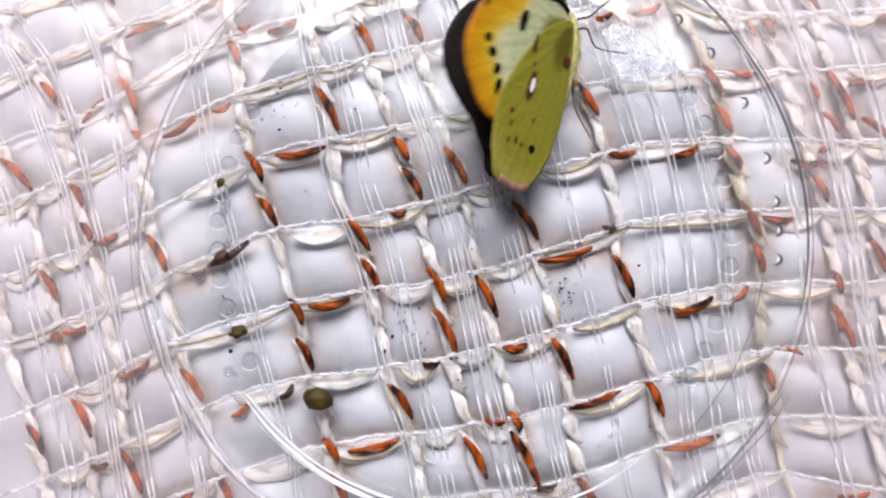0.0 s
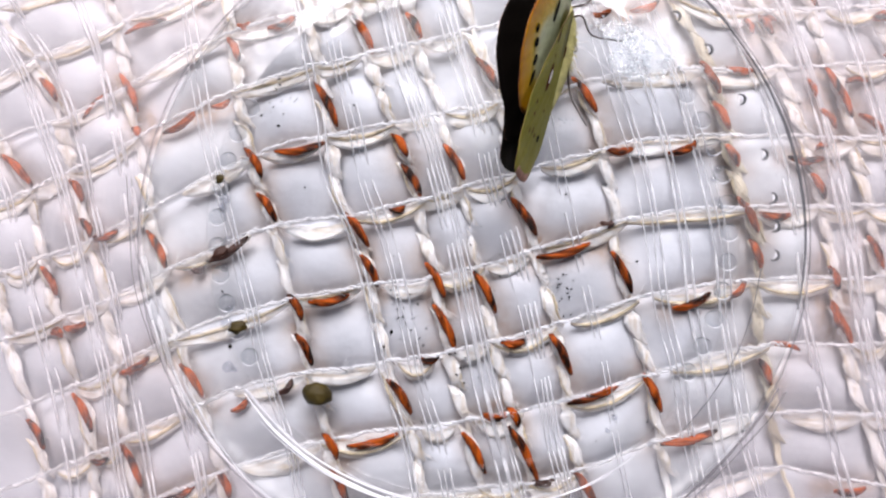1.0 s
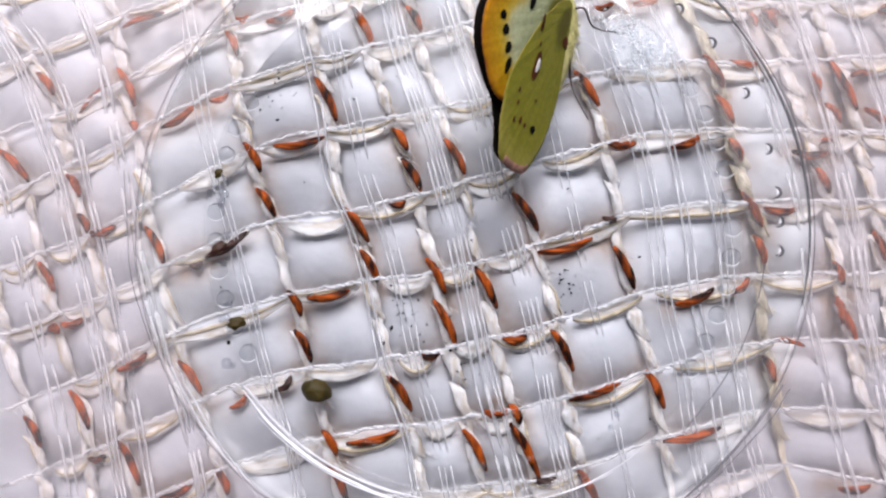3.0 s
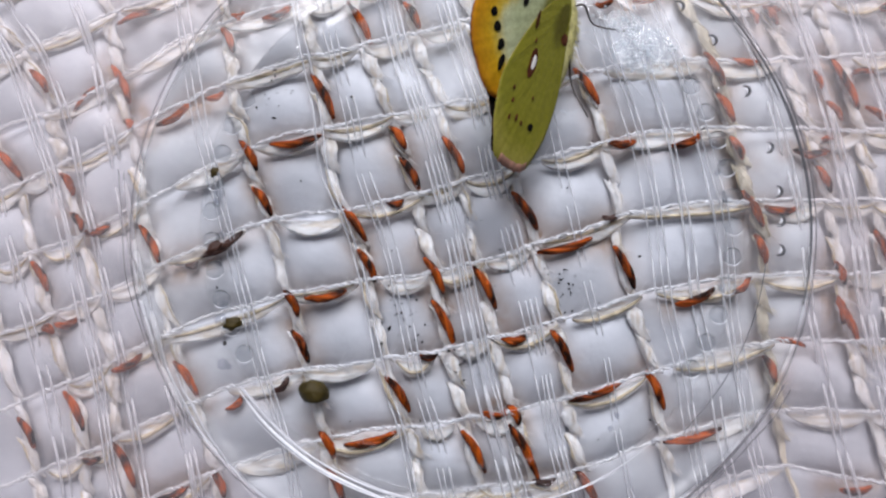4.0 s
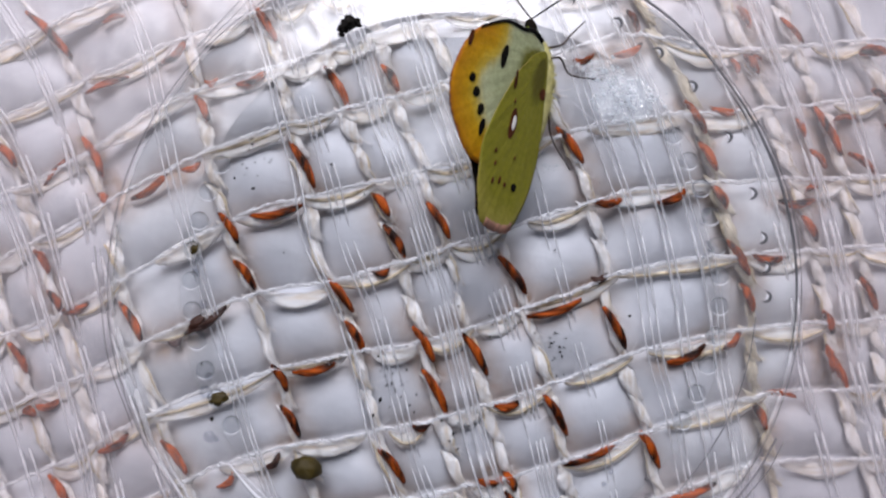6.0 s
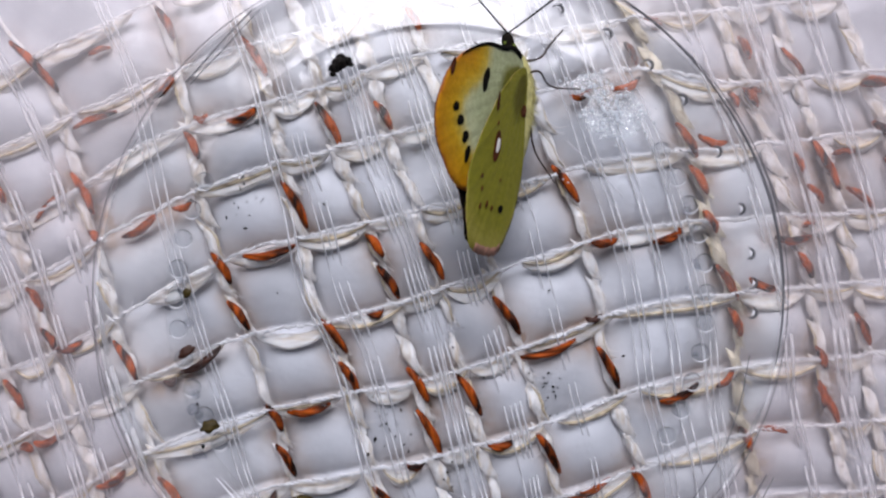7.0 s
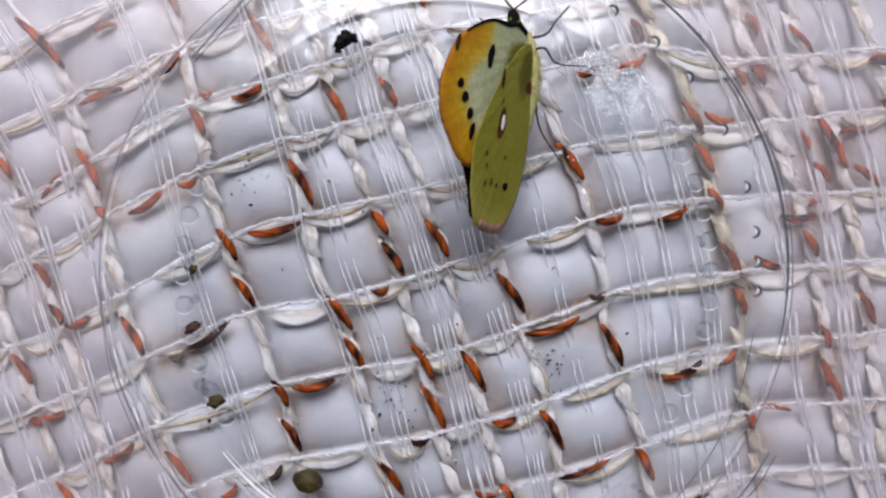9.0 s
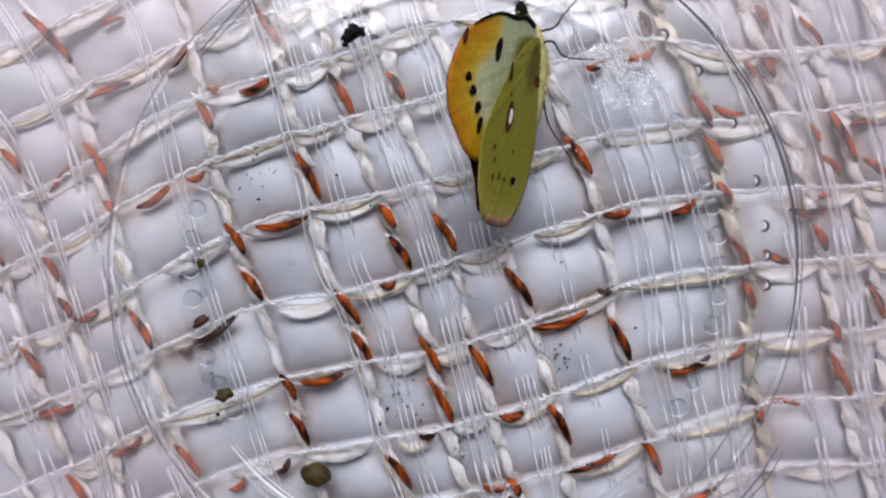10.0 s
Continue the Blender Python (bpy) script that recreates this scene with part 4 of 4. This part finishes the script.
def spot(wing_part, d, s, rd, rs, z, material, label="", tilt=0.0, name="spot"):
    """A patch of scales lying just proud of a wing, following its camber."""
    v, f, n = [], [], 16
    zc = lambda dd, ss: (z + 0.5 * math.sin(0.2 * dd + 0.1 * ss)) * MM
    for ringk, q in ((0, 1.0), (1, 0.8)):
        for k in range(n):
            a = 2 * math.pi * k / n
            ex, ey = rd * q * math.cos(a) * (1 + 0.12 * math.sin(3 * a + d)), rs * q * math.sin(a)
            dd, ss = d + ex * math.cos(tilt) - ey * math.sin(tilt), s + ex * math.sin(tilt) + ey * math.cos(tilt)
            v.append((-dd * MM, -ss * MM, zc(dd, ss) + ringk * 0.03 * MM))
    f = [(k, (k + 1) % n, n + (k + 1) % n, n + k) for k in range(n)] + [tuple(n + k for k in range(n))]
    return part(name, mesh_of(name, v, f, [material]), wing_part, label)


def outer(points, out):
    """Wing outlines allow for the camber that carries the far edge up."""
    return [(0.9 * d + out, p + 0.1 * max(d, 0)) for d, p in points]


FORE = outer([(0.4, -0.5), (3.6, -2.6), (6.6, -2.3), (10.5, -2.2), (14.1, -0.7), (15.8, 1.1), (16.6, 3.5), (16.5, 6.1), (15.0, 8.8), (12.3, 11.4), (9.7, 13.4), (8.3, 15.2), (6.5, 16.6), (3.0, 15.0), (0.8, 8.0)], 0.15)
HIND = outer([(0.4, -0.6), (3.3, 0.0), (5.5, 1.9), (7.1, 4.3), (8.6, 8.0), (9.2, 11.0), (8.5, 14.6), (7.3, 17.4), (6.0, 19.5), (3.6, 20.4), (0.5, 20.3), (-1.3, 17.2), (-2.3, 12.6), (-1.9, 7.9), (-1.3, 3.4)], 0.5)
# the near forewing is the shorter one: the dark margin of the far one shows below it
SHORT_FORE = outer([(0.4, -0.5), (3.6, -2.6), (6.6, -2.3), (10.5, -2.2), (14.1, -0.7), (15.8, 1.1), (16.6, 3.5), (16.5, 6.1), (15.2, 8.6), (13.2, 10.8), (11.4, 12.4), (9.0, 13.4), (6.0, 13.2), (3.0, 11.6), (0.8, 7.0)], 0.15)
near_fore = wing("near_forewing", SHORT_FORE, (1.0, 0.5), UNDER_FORE, UPPER_FORE, 0.0, "forewing with yellow margin, white centre and black spots", 1)
near_hind = wing("near_hindwing", HIND, (1.0, 0.5), UNDER_HIND, UPPER_HIND, 0.55, "olive-yellow hindwing with a silver eye spot", 1)
far_fore = wing("far_forewing", [(0.97 * d, p) for d, p in FORE], (1.0, 0.5), UPPER_FORE, UNDER_FORE, -0.3, "far forewing, its upper side black-margined yellow", 1)
far_hind = wing("far_hindwing", [(0.86 * d, 0.96 * p) for d, p in HIND], (1.0, 0.5), UPPER_HIND, UNDER_HIND, -0.8, "far hindwing, dark-margined above", 1)

edge = outline(SHORT_FORE)
front = np.array([q for q in edge if q[1] < 1.2 and q[0] > 1.5])
front = front[np.argsort(front[:, 0])] * np.array([0.985, 0.97])
part("front_edge", mesh_of("front_edge", *tube(np.stack([-front[:, 0], -front[:, 1], 0.08 + 0.5 * np.sin(0.2 * front[:, 0] + 0.1 * front[:, 1])], -1) * MM, MM * np.linspace(0.34, 0.1, len(front)), 6, 0.4), [SPOT_BLACK]), near_fore, "black-brown front edge")
for d, p, rd, rp in ((12.3, 6.1, 0.5, 0.5), (11.2, 7.3, 0.55, 0.55), (9.9, 8.8, 0.5, 0.65), (9.0, 10.5, 0.42, 0.95)):
    spot(near_fore, d, p, rd, rp, 0.1, SPOT_BLACK)
spot(near_fore, 8.4, 2.4, 0.55, 1.3, 0.1, SPOT_BLACK)
spot(near_fore, 14.0, 2.4, 0.35, 0.9, 0.1, SPOT_RED)
spot(near_hind, 4.9, 8.8, 0.66, 1.75, 0.64, SPOT_RED, "rust ring", 0.05)
spot(near_hind, 4.8, 8.7, 0.34, 0.85, 0.70, SPOT_SILVER, "silver eye spot", 0.05)
spot(near_hind, 2.0, 15.4, 0.5, 0.45, 0.66, SPOT_BLACK)
spot(near_hind, 0.3, 4.0, 0.75, 0.7, 0.66, SPOT_RED)
spot(near_hind, 6.2, 4.2, 0.3, 1.1, 0.66, SPOT_RED, "", 0.1)
for d, p, rd, rp in ((5.8, 15.5, 0.2, 0.35), (4.7, 15.2, 0.22, 0.45), (3.7, 15.5, 0.22, 0.3), (6.5, 12.3, 0.2, 0.3), (6.1, 13.6, 0.18, 0.3), (3.1, 12.3, 0.18, 0.25), (5.5, 6.4, 0.18, 0.3)):
    spot(near_hind, d, p, rd, rp, 0.65, SPOT_RED)


def body_mesh(path, radii, sides=14):
    return tube(np.array(path) * MM, np.array(radii) * MM, sides)


def soft_path(points, count):
    p = np.array(points, float)
    t, tt = np.arange(len(p)), np.linspace(0, len(p) - 1, count)
    return np.stack([spline(t, p[:, k], tt) for k in range(p.shape[1])], -1)


trunk = soft_path([(-2.1, 2.6, -0.6, 0.7), (-1.2, 1.4, -0.8, 1.3), (-0.2, -1.0, -1.0, 1.55), (0.4, -4.0, -1.2, 1.4), (0.7, -8.0, -1.5, 1.1), (0.4, -13.5, -1.8, 0.4)], 24)
rnd = np.random.RandomState(4)
hairs = [body_mesh(trunk[:, :3], trunk[:, 3])]
for k in range(420):
    i = rnd.randint(1, 16)
    a = rnd.uniform(-1.2, 1.9)
    c, q = trunk[i, :3], trunk[i, 3]
    base = c + np.array([q * math.cos(a), rnd.uniform(-0.4, 0.4), q * math.sin(a)]) * 0.92
    tip = base + np.array([math.cos(a) * rnd.uniform(0.3, 0.9), rnd.uniform(-0.9, 0.1), math.sin(a) * rnd.uniform(0.2, 0.6)])
    hairs.append(tube(np.array([base, (base * 0.5 + tip * 0.5), tip]) * MM, np.array([0.05, 0.035, 0.008]) * MM, 4))
part("body", mesh_of("body", *joined(hairs), [FUR]), butterfly, "yellow furry body")
skull = part("head", mesh_of("head", *body_mesh(soft_path([(-2.1, 2.3, -0.4), (-2.4, 3.1, -0.2), (-2.8, 4.1, 0.0), (-2.9, 4.5, 0.0)], 12), 0.68 * np.sin(np.linspace(0.5, 3.0, 12)) + 0.05), [mat("head_brown", (0.012, 0.009, 0.006), 0.9, 0.3, spec=0.1)]), butterfly, "dark brown head")
EYE_GREEN = mat("eye_green", (0.16, 0.22, 0.03), 0.25, 0.2)
for dx, dy in ((0.5, -0.3), (-0.45, 0.1)):
    v, f = body_mesh(soft_path([(-2.4 + dx, 3.7 + dy, 0.1), (-2.35 + dx, 3.3 + dy, 0.2), (-2.3 + dx, 2.8 + dy, 0.1)], 8), 0.33 * np.sin(np.linspace(0.2, 2.95, 8)) + 0.02)
    part("eye", mesh_of("eye", v, f, [EYE_GREEN]), skull, "green eye")
for tip in ((-9.6, 9.4, 2.2), (3.3, 10.6, 2.2)):
    a = soft_path([(-2.8, 4.4, 0.3), (-2.8 + (tip[0] + 2.8) * 0.5, 4.4 + (tip[1] - 4.4) * 0.48, 1.5), tip], 26)
    w = np.linspace(0, 1, 26)
    part("antenna", mesh_of("antenna", *body_mesh(a, 0.11 + 0.22 * np.clip((w - 0.62) / 0.38, 0, 1) * np.where(w > 0.985, 0.5, 1), 7), [SPOT_BLACK]), butterfly, "black clubbed antenna")
for knee in (((-0.8, 1.8, -1.4), (1.3, 2.4, 0.0), (2.3, 4.4, -1.6), (3.6, 6.6, -2.3)), ((-0.4, 0.2, -1.4), (1.4, 0.8, 0.3), (3.4, -0.1, -2.4), (7.2, 0.2, -2.3)),
             ((-0.2, -2.6, -1.6), (1.3, -4.6, -0.6), (2.9, -8.0, -2.2), (5.9, -11.2, -2.3)), ((-2.4, 1.4, -1.6), (-4.6, 2.2, -0.4), (-6.4, 3.4, -2.3)), ((-2.4, -1.0, -1.6), (-5.2, -0.6, -0.4), (-7.0, -1.4, -2.3))):
    a = soft_path(knee, 22)
    part("leg", mesh_of("leg", *body_mesh(a, np.linspace(0.17, 0.08, 22), 6), [LEG]), butterfly, "thin brown leg")


# ---- what moves: the wings open and close, the lid slides with the butterfly on it ----
def motions():
    slide = ((0.0, 0), (5.65, 0), (5.9, 0.15), (6.3, 0.6), (6.7, 0.97), (6.9, 1), (10.0, 1))
    for ob in (lid, wet, glints, damp):
        walk(ob, [(t, pose(-0.0011 * k, 0.0040 * k, 0)) for t, k in slide])
    for ob, x, y, turn, share in crumbs:
        walk(ob, [(t, pose((x - 1.1 * k * share) * MM, (y + 4.0 * k * share) * MM, 3.35 * MM, 0, 0, turn)) for t, k in slide])
    for ob, x, y, dx, dy, turn in DRAGGED_FLOATS:
        walk(ob, [(t, pose((x + dx * k) * MM, (y + dy * k) * MM, 0, 0, 0, turn * k) @ pose(-x * MM, -y * MM, 0)) for t, k in slide])
    walk(rim_yarn, [(t, pose(-0.0009 * k, 0.0023 * k, 0)) for t, k in slide])
    hop = {0.0: -1.2, 0.15: -0.9, 0.3: -0.45, 0.6: -0.2, 1.0: -0.1, 2.0: 0.0}
    steps = sorted({**{t: 0 for t in hop}, **dict(slide)}.items())
    walk(butterfly, [(t, pose(0.0148 - 0.0023 * k - 0.0003 * hop.get(t, 0), 0.0268 + 0.0043 * k + MM * hop.get(t, 0), 0.0060, 0, 0, -17.0 + 4.6 * k)) for t, k in steps])
    beat = ((0.0, 43, 20), (0.1, 70, 58), (0.2, 98, 84), (0.3, 77, 62), (0.5, 75, 62), (0.62, 76, 62), (0.7, 101, 64), (0.8, 72, 60), (0.9, 75, 63), (1.1, 75, 64), (1.2, 99, 66), (1.3, 76, 63),
            (1.4, 75, 63), (1.6, 71, 62), (1.8, 62, 56), (2.0, 59, 49), (2.2, 59, 50.5), (2.3, 62, 52), (2.4, 67, 56), (2.5, 59, 51.5), (2.7, 57, 51), (3.4, 52, 49.5), (4.0, 50, 49.0), (5.7, 50, 49.0),
            (6.8, 54, 53.2), (10.0, 54, 53.2))
    for ob in (near_fore, near_hind):
        walk(ob, [(t, pose(0, 0, 0, 0, a, 0)) for t, a, b in beat])
    for ob in (far_fore, far_hind):
        walk(ob, [(t, pose(0, 0, 0, 0, b, 0)) for t, a, b in beat])


motions()
